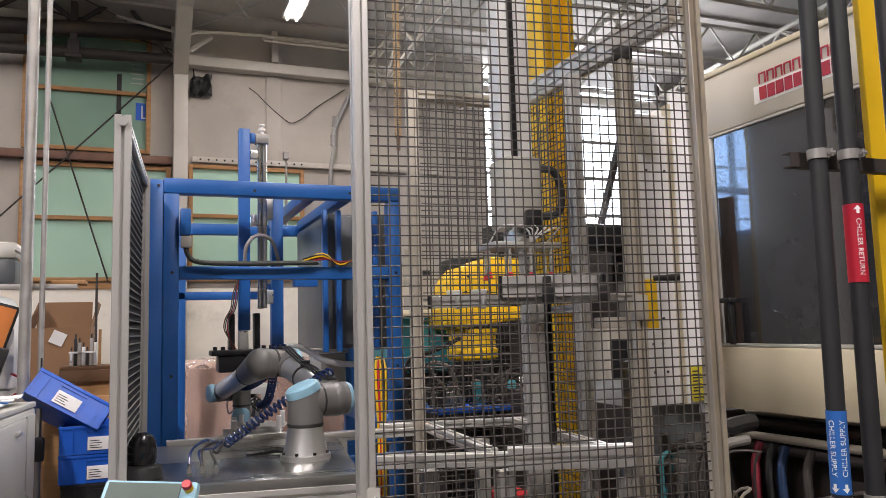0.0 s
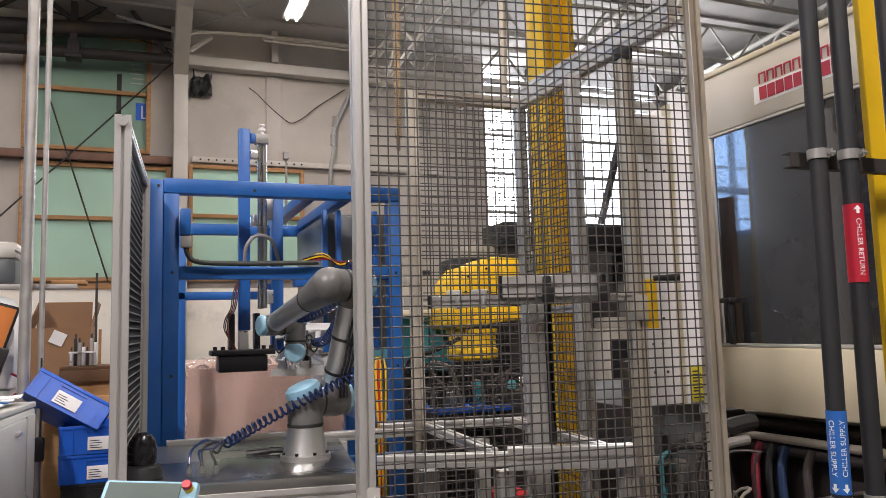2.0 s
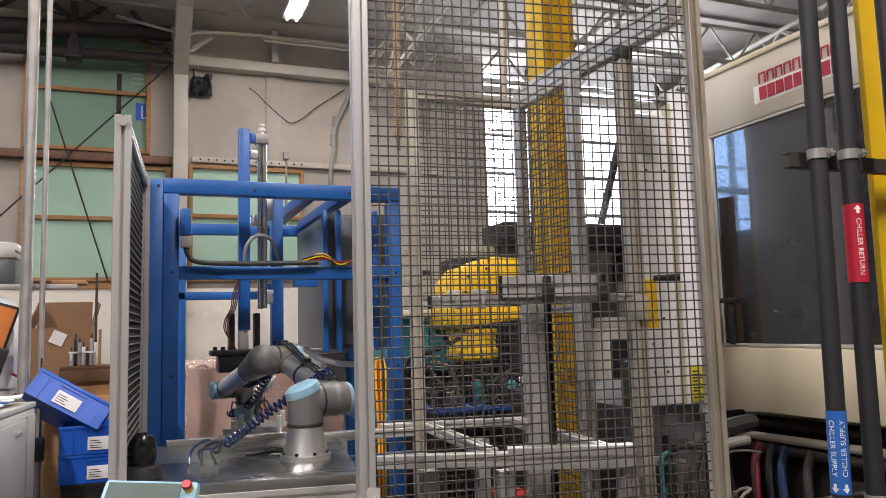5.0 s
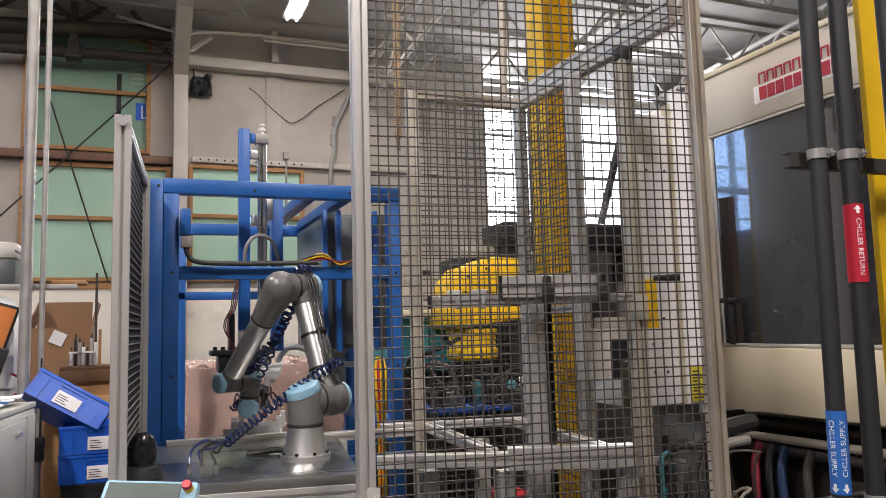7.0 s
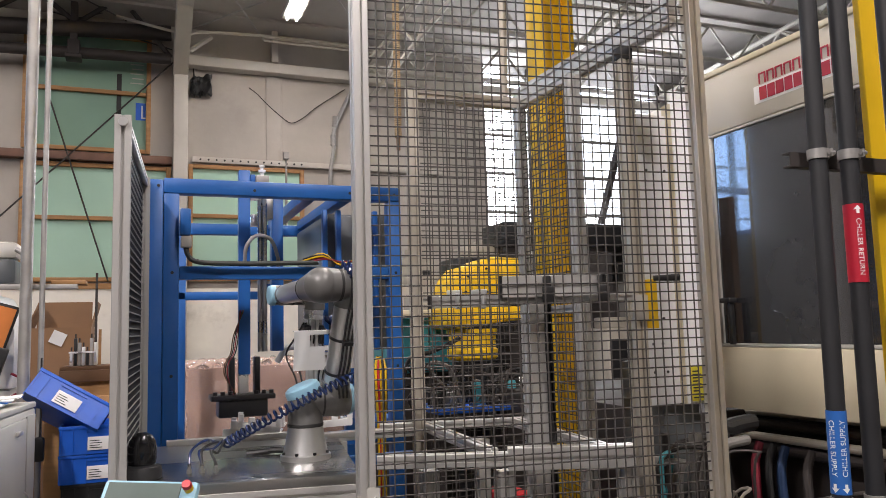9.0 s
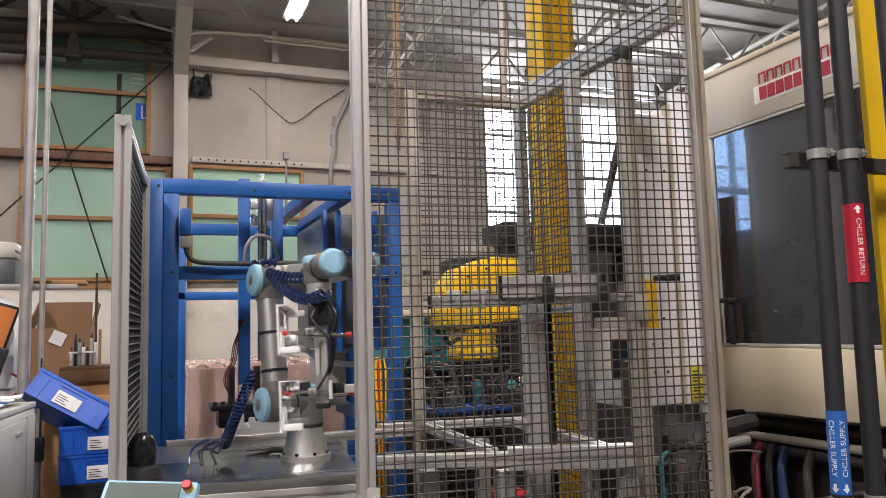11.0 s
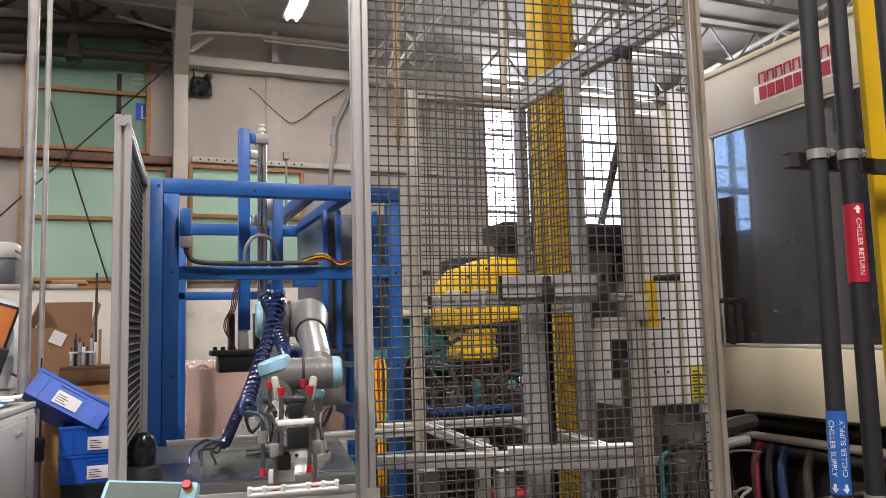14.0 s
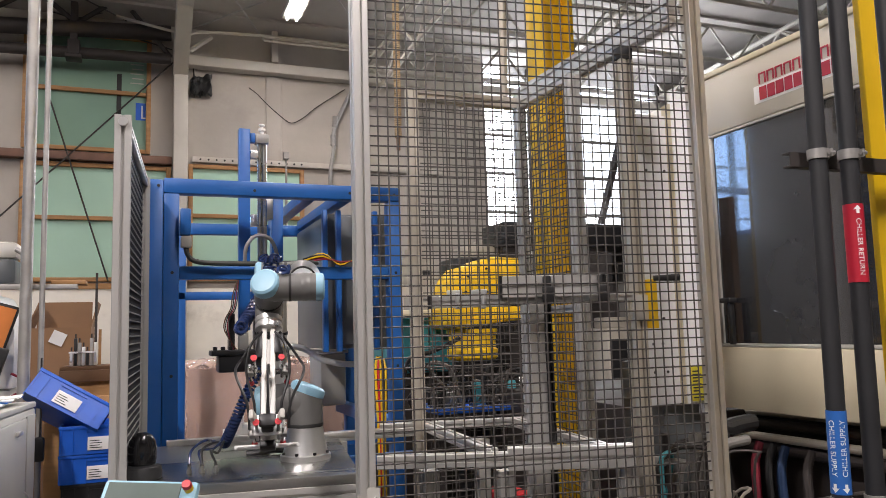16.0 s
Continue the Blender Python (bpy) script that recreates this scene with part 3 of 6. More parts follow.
hose(bm, [(-0.60 + 0.05 * math.sin(k * 1.3), 4.62, 0.78 + 0.03 * k) for k in range(14)], 0.007, 6)
solid("red_cable", bm, OLDRED, "dull red looped cable behind the poles", "cable")

def crate(name, m, mat, label, sticker=True):
    c = thing(name, (0, 0, 0), label, "crate", "stacked crates")
    c.matrix_basis = m
    w, d, h = 0.40, 0.30, 0.147
    bm = boxes((0, 0, 0, w, d, 0.006), (0, 0, 0.0061, w, 0.005, h), (0, d - 0.005, 0.0061, w, d, h), (0, 0.0051, 0.0061, 0.005, d - 0.0051, h), (w - 0.005, 0.0051, 0.0061, w, d - 0.0051, h))
    part("body", bm, mat, c, local=True)
    part("rim", boxes((-0.006, -0.006, h - 0.018, w + 0.006, -0.0001, h), (-0.006, d + 0.0001, h - 0.018, w + 0.006, d + 0.006, h), (-0.006, 0, h - 0.018, -0.0001, d, h), (w + 0.0001, 0, h - 0.018, w + 0.006, d, h), bevel=0.002), mat, c, local=True)
    for x in (0.0, 0.055, 0.12, 0.27, 0.345, 0.39):
        part("rib", boxes((x, -0.006, 0.0, x + 0.007, -0.0001, h - 0.0181)), mat, c, local=True)
    part("rib", boxes((0.13, -0.006, 0.112, 0.27, -0.0001, 0.118)), mat, c, local=True)
    for y in (0.03, 0.1, 0.19, 0.26):
        part("rib", boxes((-0.006, y, 0.0, -0.0001, y + 0.007, h - 0.0181)), mat, c, local=True)
    if sticker:
        part("label_sheet", boxes((0.13, -0.009, 0.02, 0.26, -0.0075, 0.088), bevel=0.0004), PAPER, c, "white paper label", local=True)
        for k in range(4):
            part("print_bar", boxes((0.14, -0.0097, 0.03 + 0.012 * k, 0.20 - 0.012 * (k % 2), -0.0092, 0.034 + 0.012 * k)), BLACK, c, local=True)
    return c


for k, z in enumerate((0.0, 0.15, 0.30, 0.447)):
    crate("plastic_crate", pose(-0.385 + 0.01 * (k % 2), 4.42, z), BLACK, "black plastic stacking crate on the floor", False)
crate("plastic_crate", pose(-0.388, 4.41, 0.598), BLUE_PLASTIC, "blue plastic stacking crate with paper label")
crate("plastic_crate", pose(-0.386, 4.40, 0.748, 0, 0, -1), BLUE_PLASTIC, "blue plastic stacking crate with paper label")
crate("plastic_crate", pose(-0.548, 4.36, 1.085, -24, 32, -2), BLUE_PLASTIC, "blue plastic crate tipped on the stack")
wc = thing("wooden_cabinet", (-0.2, 5.6, 0), "chipboard cabinet with dark wooden top", "cabinet")
part("body", boxes((-0.44, 5.24, 0.05, 0.1, 5.5, 1.075), bevel=0.005), PLY, wc)
part("plinth", boxes((-0.42, 5.26, 0, 0.08, 5.48, 0.0499)), DARKSTEEL, wc)
part("fascia", boxes((-0.47, 5.2, 1.076, 0.15, 5.225, 1.148), bevel=0.004), DARKCARD, wc, "dark wooden front board")
part("top_board", boxes((-0.47, 5.2255, 1.145, 0.15, 5.52, 1.172), bevel=0.004), DARKCARD, wc)
pb2 = thing("plywood_board", (-0.45, 4.72, 0), "pale plywood board leaning behind the crates", "board")
bm = B()
box(bm, -0.055, 0.0, 0.0, 0.30, 0.015, 1.02, Matrix.Translation((-0.44, 4.78, 0.0)) @ pose(0, 0, 0, 3, 0, 0))
soften(bm, 0.002)
part("sheet", bm, PLY, pb2)
part("edge_strip", boxes((-0.40, 4.735, 0.02, -0.39, 4.745, 0.95)), BLACK, pb2)
sw = thing("hanging_pendant", (-0.48, 4.46, 0.72), "black hand switch hanging from the pole", "switch")
bm = B()
box(bm, -0.51, 4.44, 0.72, -0.462, 4.475, 0.845)
soften(bm, 0.012)
part("body", bm, BLACK, sw)
bm = B()
hose(bm, [(-0.486, 4.46, 0.845), (-0.484, 4.465, 0.95), (-0.487, 4.475, 1.1), (-0.488, 4.48, 1.25)], 0.005, 6)
part("cord", bm, BLACK, sw)
cb = thing("cardboard_box", (-0.57, 6.7, 0), "large open brown cardboard box with white tag", "box")
part("body", boxes((-0.82, 6.5, 0, -0.37, 6.508, 1.43), (-0.82, 6.95, 0, -0.37, 6.958, 1.43), (-0.82, 6.509, 0, -0.812, 6.949, 1.43), (-0.378, 6.509, 0, -0.37, 6.949, 1.43)), CARD, cb)
bm = B()
box(bm, -0.80, 0, 0, -0.39, 0.008, 0.22, Matrix.Translation((0, 6.95, 1.431)) @ pose(0, 0, 0, -12))
part("flap", bm, CARD, cb)
bm = B()
box(bm, 0, 6.52, 0, 0.008, 6.93, 0.2, Matrix.Translation((-0.378, 0, 1.431)) @ pose(0, 0, 0, 0, 14))
part("flap", bm, CARD, cb)
bm = B()
box(bm, 0, 6.52, 0, 0.008, 6.93, 0.2, Matrix.Translation((-0.82, 0, 1.431)) @ pose(0, 0, 0, 0, 22))
part("flap", bm, CARD, cb)
bm = B()
box(bm, -0.05, 0, -0.05, 0.05, 0.003, 0.05, Matrix.Translation((-0.60, 6.487, 1.35)) @ pose(0, 0, 0, 0, 25))
part("paper_tag", bm, PAPER, cb)
pn = thing("valve_bank", (-0.35, 5.37, 1.172), "small metal valve bank standing on the cabinet", "valve bank")
for k in range(7):
    h = 0.09 + 0.028 * ((k * 3) % 4)
    x = -0.425 + 0.023 * k
    part("valve", boxes((x, 5.34, 1.1725, x + 0.018, 5.40, 1.172 + h), bevel=0.003), (BRIGHT, SATIN, GALV)[k % 3], pn)
    bm = B()
    rod(bm, (x + 0.009, 5.36, 1.1725 + h), (x + 0.009, 5.36, 1.20 + h), 0.005, seg=8)
    part("stem", bm, DARKSTEEL, pn)
part("crossbar", boxes((-0.43, 5.33, 1.25, -0.27, 5.3395, 1.262), bevel=0.002), BRIGHT, pn)
part("stick", boxes((-0.262, 5.38, 1.1725, -0.245, 5.40, 1.40)), WOOD, pn)
solid("upright_bar", boxes((-0.288, 5.42, 1.1725, -0.273, 5.44, 1.77)), DARKSTEEL, "thin dark steel bar standing on the cabinet", "bar")

# ---- left guard screen ----
scr = thing("guard_screen", (-0.055, 2.1, 0), "aluminium-framed guard screen with dark fine mesh", "guard screen")
for x, y in ((-0.053, 2.10), (0.0, 2.925)):
    bm = B()
    beam(bm, (x, y, 0), (x, y, 1.925), 0.042, 0.042)
    part("post", bm, ALU, scr)
bm = B()
beam(bm, (-0.0505, 2.122, 1.906), (-0.0015, 2.903, 1.906), 0.03, 0.03)
part("rail", bm, ALU, scr)
for x, y, z in ((-0.053, 2.078, 1.905),):
    bm = B()
    rod(bm, (x, y, z), (x, y - 0.008, z), 0.012, seg=16)
    part("bolt", bm, BRIGHT, scr)
bm = B()
rod(bm, (-0.05, 2.122, 0), (-0.002, 2.903, 0), 0.0022, seg=5)
lv = mesh_of("wire", bm, GALV)
for k in range(40):
    w = new("wire", lv)
    w.parent = scr
    w.location = -scr.location + Vector((0, 0, 0.95 + 0.0235 * k))
part("dark_sheet", boxes((-0.001, 0, 0, 0.001, 0.78, 1.85)), MATT, scr, "dark fine mesh sheet", local=True).matrix_basis = Matrix.Translation((0.0, 0.022, 0.04)) @ pose(0, 0, 0, 0, 0, -3.6)

# ---- more of the blue press ----
tube(0.20, 3.93, 1.85, 1.0, 3.98, 1.905)
tube(0.16, 3.93, 1.52, 0.55, 3.98, 1.56)
tube(0.145, 3.93, 0, 0.198, 3.98, 1.905, "post")
tube(1.002, 3.93, 0, 1.055, 3.98, 1.905, "post")
for x, y1 in ((0.60, 3.928), (0.75, 3.928)):
    tube(x, 3.0105, 1.88, x + 0.05, y1, 1.925)
tube(0.515, 3.27, 1.27, 0.565, 3.33, 1.93, "slide_column")
tube(0.48, 3.30, 1.50, 0.514, 3.34, 1.56, "bracket")
tube(0.07, 3.0101, 0.93, 0.122, 3.929, 0.985)
tube(0.945, 3.0101, 0.93, 0.996, 3.929, 0.985)
tube(0.125, 2.955, 0.90, 0.941, 3.005, 0.952)
tube(0.60, 3.2, 1.54, 0.70, 3.26, 1.60, "bracket")
for x, z in ((0.05, 1.905), (0.40, 1.90), (0.78, 1.905), (0.97, 1.905), (0.97, 1.58), (0.10, 1.58), (0.10, 1.2), (0.97, 1.2)):
    bm = B()
    rod(bm, (x, 2.949, z), (x, 2.9485, z), 0.006, seg=12)
    part("hole", bm, BLACK, press)
pnl = thing("control_cabinet", (0.9, 3.3, 1.28), "grey steel control cabinet inside the blue frame", "cabinet")
part("body", boxes((0.745, 3.22, 1.27, 1.05, 3.9, 1.86), bevel=0.006), DARKGREY, pnl)
part("door", boxes((0.80, 3.2, 1.29, 0.93, 3.219, 1.85), bevel=0.004), DARKGREY, pnl)
for x in (0.715, 0.775, 0.94):
    tube(x, 3.165, 1.26, x + 0.022, 3.199, 1.87, "frame_bar")
bx = thing("junction_box", (0.145, 2.93, 1.69), "dark blue junction box with grey gland", "junction box")
part("box", boxes((0.1245, 2.90, 1.715, 0.163, 2.949, 1.815), bevel=0.006), BLUE, bx)
part("gland", boxes((0.128, 2.905, 1.67, 0.166, 2.945, 1.714), bevel=0.006), GREYPAINT, bx)
bm = B()
hose(bm, [(0.147, 2.925, 1.67), (0.155, 2.92, 1.64), (0.19, 2.92, 1.617), (0.30, 2.92, 1.612), (0.45, 2.92, 1.613), (0.64, 2.92, 1.618)], 0.0095, 10)
cbl = solid("cable_conduit", bm, material("dark_conduit", (0.03, 0.034, 0.03), 0.55), "dark green cable conduit along the blue beam", "conduit")
for k in range(7):
    bm = B()
    y, z = 2.925 + 0.006 * (k % 3), 1.612 + 0.006 * (k % 4)
    hose(bm, [(0.58, y, z), (0.66, y - 0.012, z + 0.018 + 0.006 * (k % 3)), (0.73, y, z + 0.01 - 0.012 * (k % 4)), (0.80, y, z + 0.014), (0.84, y + 0.02, z + 0.02)], 0.0035, 6)
    solid("loose_wire", bm, (OLDRED, DARKCARD, YELLOW, BLACK)[k % 4], "loose %s wire on the blue beam" % ("dark red", "brown", "yellow", "black")[k % 4], "wire", "loose wires")

# ---- press slide ----
press_slide = thing("press_slide", (0.40, 3.2, 1.2), "blue press slide with black clamp head and steel guide rods", "press")
part("slide_post", boxes((0.366, 3.17, 1.36, 0.412, 3.215, 2.205), bevel=0.003), BLUE, press_slide)
part("top_arm", boxes((0.4125, 3.18, 2.15, 0.435, 3.21, 2.19), bevel=0.003), BLUE, press_slide)
part("top_block", boxes((0.4355, 3.165, 2.145, 0.49, 3.22, 2.185), bevel=0.004), GALV, press_slide)
part("lower_block", boxes((0.413, 3.165, 2.08, 0.445, 3.2, 2.115), bevel=0.004), BRIGHT, press_slide)
bm = B()
spin(bm, [(0.008, 2.1855), (0.008, 2.20), (0.015, 2.203), (0.015, 2.212), (0.006, 2.214), (0.006, 2.22), (0.013, 2.225), (0.011, 2.232)], 16, Matrix.Translation((0.463, 3.19, 0)))
part("knob", bm, WHITE, press_slide)
for x, r in ((0.452, 0.0085), (0.472, 0.011)):
    bm = B()
    rod(bm, (x, 3.19, 1.45), (x, 3.19, 2.1445), r, seg=14)
    part("guide_rod", bm, STEEL, press_slide)
part("head_plate", boxes((0.255, 3.12, 1.262, 0.505, 3.26, 1.283), bevel=0.003), SATIN, press_slide)
part("head_block", boxes((0.285, 3.13, 1.195, 0.475, 3.25, 1.261), bevel=0.003), SATIN, press_slide)
for x in (0.327, 0.428):
    part("bracket", boxes((x, 3.16, 1.284, x + 0.022, 3.23, 1.43), bevel=0.003), SATIN, press_slide)
part("ram", boxes((0.366, 3.175, 1.284, 0.405, 3.21, 1.359), bevel=0.003), BRIGHT, press_slide)
for k in range(6):
    bm = B()
    x = (0.27, 0.30, 0.33, 0.43, 0.46, 0.49)[k]
    rod(bm, (x, 3.135, 1.2835), (x, 3.135, 1.298), 0.009, seg=8)
    part("bolt", bm, SATIN, press_slide)
for k in range(4):
    bm = B()
    o = 0.006 * k
    hose(bm, [(0.366 + o, 3.162, 1.62), (0.362 - o, 3.16, 1.52), (0.35 - o, 3.15, 1.45), (0.328 - o, 3.14, 1.41), (0.325 - o, 3.14, 1.36), (0.335 + o, 3.14, 1.285)], 0.0024, 6)
    part("cable", bm, (BLACK, OLDRED, BLACK, DARKCARD)[k], press_slide)
gd = thing("slide_guide", (0.48, 3.2, 1.48), "silver linear guide blocks on the press column", "guide")
part("block", boxes((0.478, 3.225, 1.83, 0.515, 3.269, 1.925), bevel=0.004), STEEL, gd)
part("block", boxes((0.42, 3.225, 1.80, 0.455, 3.262, 1.85), bevel=0.004), BRIGHT, gd)
part("block", boxes((0.478, 3.225, 1.47, 0.515, 3.269, 1.53), bevel=0.004), BRIGHT, gd)
part("rail", boxes((0.456, 3.24, 1.45, 0.477, 3.268, 1.93), bevel=0.003), SATIN, gd)
bm = B()
hose(bm, [(0.385, 3.14, 1.63), (0.39, 3.12, 1.70), (0.43, 3.12, 1.745), (0.49, 3.13, 1.73), (0.53, 3.2, 1.66), (0.54, 3.26, 1.62)], 0.008, 8)
solid("cable_chain", bm, GALV, "grey ribbed cable loop on the press", "cable")

# ---- fixture, rails, boxes behind the arm ----
fx = thing("tray_fixture", (0.36, 2.86, 0.90), "dark fixture plate on aluminium rail with small clamps", "fixture")
bm = B()
beam(bm, (0.08, 2.72, 0.985), (0.50, 2.72, 0.985), 0.03, 0.03)
part("rail", bm, ALU, fx)
part("plate", boxes((0.16, 2.74, 0.953, 0.53, 2.945, 0.972), bevel=0.003), SATIN, fx)
for k in range(7):
    x = 0.2 + 0.045 * k
    part("clamp", boxes((x, 2.745, 0.9725, x + 0.022, 2.775, 0.988 + 0.006 * (k % 3)), bevel=0.002), SATIN if k % 2 else BRIGHT, fx)
lr = thing("linear_rail", (0.75, 2.6, 0.9), "aluminium linear rail between table and cell", "rail")
bm = B()
beam(bm, (0.56, 2.62, 0.985), (0.93, 2.58, 0.985), 0.04, 0.03)
part("rail", bm, ALU, lr)
part("support", boxes((0.62, 2.58, 0, 0.66, 2.62, 0.9695)), ALU, lr)
tube(0.64, 2.66, 0.86, 0.94, 2.71, 0.90, "foot_beam")
wb = thing("wrapped_box", (0.64, 4.5, 0), "large cardboard box wrapped in clear stretch film", "box")
part("carton", boxes((0.22, 4.22, 0.14, 1.06, 4.95, 1.17), bevel=0.006), CARTON, wb)
bm = boxes((0.21, 4.205, 0.14, 1.07, 4.96, 1.185))
bmesh.ops.subdivide_edges(bm, edges=bm.edges, cuts=40, use_grid_fill=True)
for v in bm.verts:
    v.co += 0.03 * noise.noise_vector(Vector((v.co.x * 20 + v.co.z * 6, v.co.y * 20, v.co.z * 9)))
part("film", bm, FILM, wb, "clear stretch film", smooth=60).visible_shadow = False
part("pallet", boxes((0.2, 4.2, 0, 1.08, 4.97, 0.13)), WOOD, wb)
pb = thing("plastic_bin", (1.0, 3.7, 0.9), "pale translucent plastic bin behind the arm", "bin")
part("body", boxes((0.80, 3.62, 0.99, 0.925, 3.88, 1.24), bevel=0.012), GREYPAINT, pb)
part("lid", boxes((0.79, 3.61, 1.2401, 0.935, 3.89, 1.255), bevel=0.004), WHITE, pb)
bm = B()
hose(bm, [(0.55, 3.35, 1.22), (0.59, 3.33, 1.28), (0.66, 3.33, 1.275), (0.74, 3.33, 1.225), (0.84, 3.33, 1.20), (0.95, 3.35, 1.195)], 0.014, 10)
solid("suction_hose", bm, WHITE, "pale ribbed suction hose behind the arm", "hose")

# ---- robot arm ----
D1, S2, A2, S3, A3, S4, D5 = 0.165, -0.088, 0.365, 0.08, 0.424, -0.086, 0.09
ROBOT = pose(0.449, 2.245, 0.98)
robot = thing("industrial_robot", (0.449, 2.245, 0.98), "grey six-axis robot arm with pale blue caps on steel table", "robot")
Y, X = Matrix.Rotation(radians(-90), 4, "X"), Matrix.Rotation(radians(90), 4, "Y")


def capped(bm, r, a, b, m, round_end=True):
    """A domed cap from a to b along the axis of m."""
    s = 1 if b > a else -1
    h = abs(b - a)
    prof = [(r, 0), (r, h * 0.45), (r * 0.94, h * 0.78), (r * 0.8, h * 0.95), (r * 0.55, h)]
    spin(bm, prof, 28, m @ Matrix.Translation((0, 0, a)) @ (Matrix.Identity(4) if s > 0 else Matrix.Rotation(math.pi, 4, "X")))


def link(name, mat, label, build):
    bm = B()
    build(bm)
    return part(name, bm, mat, robot, label, local=True)


def sub(name, mat, parent, build, label=""):
    bm = B()
    build(bm)
    return part(name, bm, mat, parent, label, local=True)


base = link("base", TUBE, "flared machined aluminium base", lambda bm: spin(bm, [(0.073, 0.0), (0.073, 0.014), (0.066, 0.017), (0.064, 0.024), (0.058, 0.05), (0.0525, 0.078), (0.051, 0.092)], 36))
sub("band", RUBBER, base, lambda bm: spin(bm, [(0.0515, 0.0925), (0.0525, 0.094), (0.0525, 0.101), (0.0515, 0.1025)], 36))
for i in range(8):
    a = 2 * math.pi * i / 8 + 0.2
    sub("bolt", SATIN, base, lambda bm: rod(bm, (0.0665 * math.cos(a), 0.0665 * math.sin(a), 0.017), (0.0665 * math.cos(a), 0.0665 * math.sin(a), 0.024), 0.005, seg=8))


def shoulder_body(bm):
    spin(bm, [(0.0515, 0.103), (0.0515, 0.19), (0.049, 0.197), (0.04, 0.2)], 32)
    rod(bm, (0, 0.01, D1 + 0.0), (0, -0.043, D1), 0.0495, seg=32)


shoulder = link("shoulder", GREY_ARM, "grey shoulder housing", shoulder_body)
sub("cap", CAP, shoulder, lambda bm: capped(bm, 0.0525, -0.012, 0.016, Matrix.Translation((0, 0.008, D1 + 0.035)) @ Matrix.Rotation(radians(-22), 4, "X")))
sub("band", RUBBER, shoulder, lambda bm: rod(bm, (0, -0.042, D1), (0, -0.048, D1), 0.0502, seg=32))


def upper_body(bm):
    rod(bm, (0, 0.04, 0), (0, -0.04, 0), 0.0495, seg=32)
    ball(bm, (0, -0.01, 0), 0.052)
    rod(bm, (0, 0, 0), (0, 0, 0.062), 0.047, 0.041, seg=28)


upper = link("upper_arm", GREY_ARM, "grey joint housings of the upper arm", upper_body)
sub("elbow_housing", GREY_ARM, upper, lambda bm: (rod(bm, (0, 0.03, A2), (0, -0.036, A2), 0.047, seg=32), ball(bm, (0, -0.008, A2), 0.0492), rod(bm, (0, 0, A2), (0, 0, A2 - 0.06), 0.046, 0.039, seg=28)))
sub("tube", TUBE, upper, lambda bm: rod(bm, (0, 0, 0.06), (0, 0, A2 - 0.055), 0.0365, seg=32), "bright metal tube")
sub("cap", CAP, upper, lambda bm: capped(bm, 0.049, 0.038, 0.058, Y @ Matrix.Rotation(math.pi, 4, "X")))
sub("cap", CAP, upper, lambda bm: capped(bm, 0.0475, 0.034, 0.054, Matrix.Translation((0, 0, A2)) @ Y @ Matrix.Rotation(math.pi, 4, "X")))
sub("band", RUBBER, upper, lambda bm: rod(bm, (0, 0.03, A2), (0, 0.0375, A2), 0.0475, seg=32))
for z in (0.09, 0.2):
    sub("hose_clamp", SATIN, upper, lambda bm: (rod(bm, (0, 0, z), (0, 0, z + 0.008), 0.0395, seg=28), box(bm, -0.058, -0.014, z, -0.034, 0.014, z + 0.01)))
for i in range(3):
    y = -0.012 + 0.012 * i
    sub("air_hose", BLACK, upper, lambda bm: hose(bm, [(-0.05, y - 0.01, 0.03), (-0.046, y, 0.09), (-0.05, y, 0.15), (-0.046, y, 0.21), (-0.05, y, 0.29), (-0.056, y, A2), (-0.03, y, A2 + 0.055)], 0.0035, 6))


def fore_body(bm):
    rod(bm, (0, -0.042, 0), (0, 0.0, 0), 0.047, 0.05, seg=32)
    ball(bm, (0, 0.002, 0), 0.0525, u=28, v=16)
    rod(bm, (0, 0.002, 0.0), (0, 0, 0.135), 0.0525, 0.0385, seg=32)


fore = link("forearm", GREY_ARM, "grey elbow and wrist housings of the forearm", fore_body)
sub("wrist_housing", GREY_ARM, fore, lambda bm: (rod(bm, (0, 0.026, A3), (0, -0.034, A3), 0.033, seg=28), rod(bm, (0, 0, A3), (0, 0, A3 - 0.048), 0.0325, seg=28), ball(bm, (0, 0, A3), 0.0345)))
sub("tube", TUBE, fore, lambda bm: rod(bm, (0, 0, 0.138), (0, 0, A3 - 0.045), 0.034, 0.0315, seg=32), "bright metal tube")
sub("band", RUBBER, fore, lambda bm: rod(bm, (0, 0, 0.133), (0, 0, 0.14), 0.0392, seg=32))
sub("cap", CAP, fore, lambda bm: capped(bm, 0.034, 0.024, 0.045, Matrix.Translation((0, 0, A3)) @ Y))
sub("band", RUBBER, fore, lambda bm: rod(bm, (0, -0.033, A3), (0, -0.039, A3), 0.0338, seg=28))


def wrist1_body(bm):
    rod(bm, (0, -0.039, 0), (0, S4, 0), 0.0325, 0.034, seg=28)
    ball(bm, (0, S4, 0), 0.0345)
    rod(bm, (0, S4, -0.015), (0, S4, 0.05), 0.034, 0.033, seg=28)


wrist1 = link("wrist_joint", GREY_ARM, "grey first wrist housing", wrist1_body)
sub("cap", CAP, wrist1, lambda bm: capped(bm, 0.0355, 0.004, 0.03, Matrix.Translation((0, S4 - 0.002, -0.006)) @ Matrix.Rotation(radians(180 - 18), 4, "X")))
sub("band", RUBBER, wrist1, lambda bm: rod(bm, (0, S4, 0.05), (0, S4, 0.056), 0.0338, seg=28))


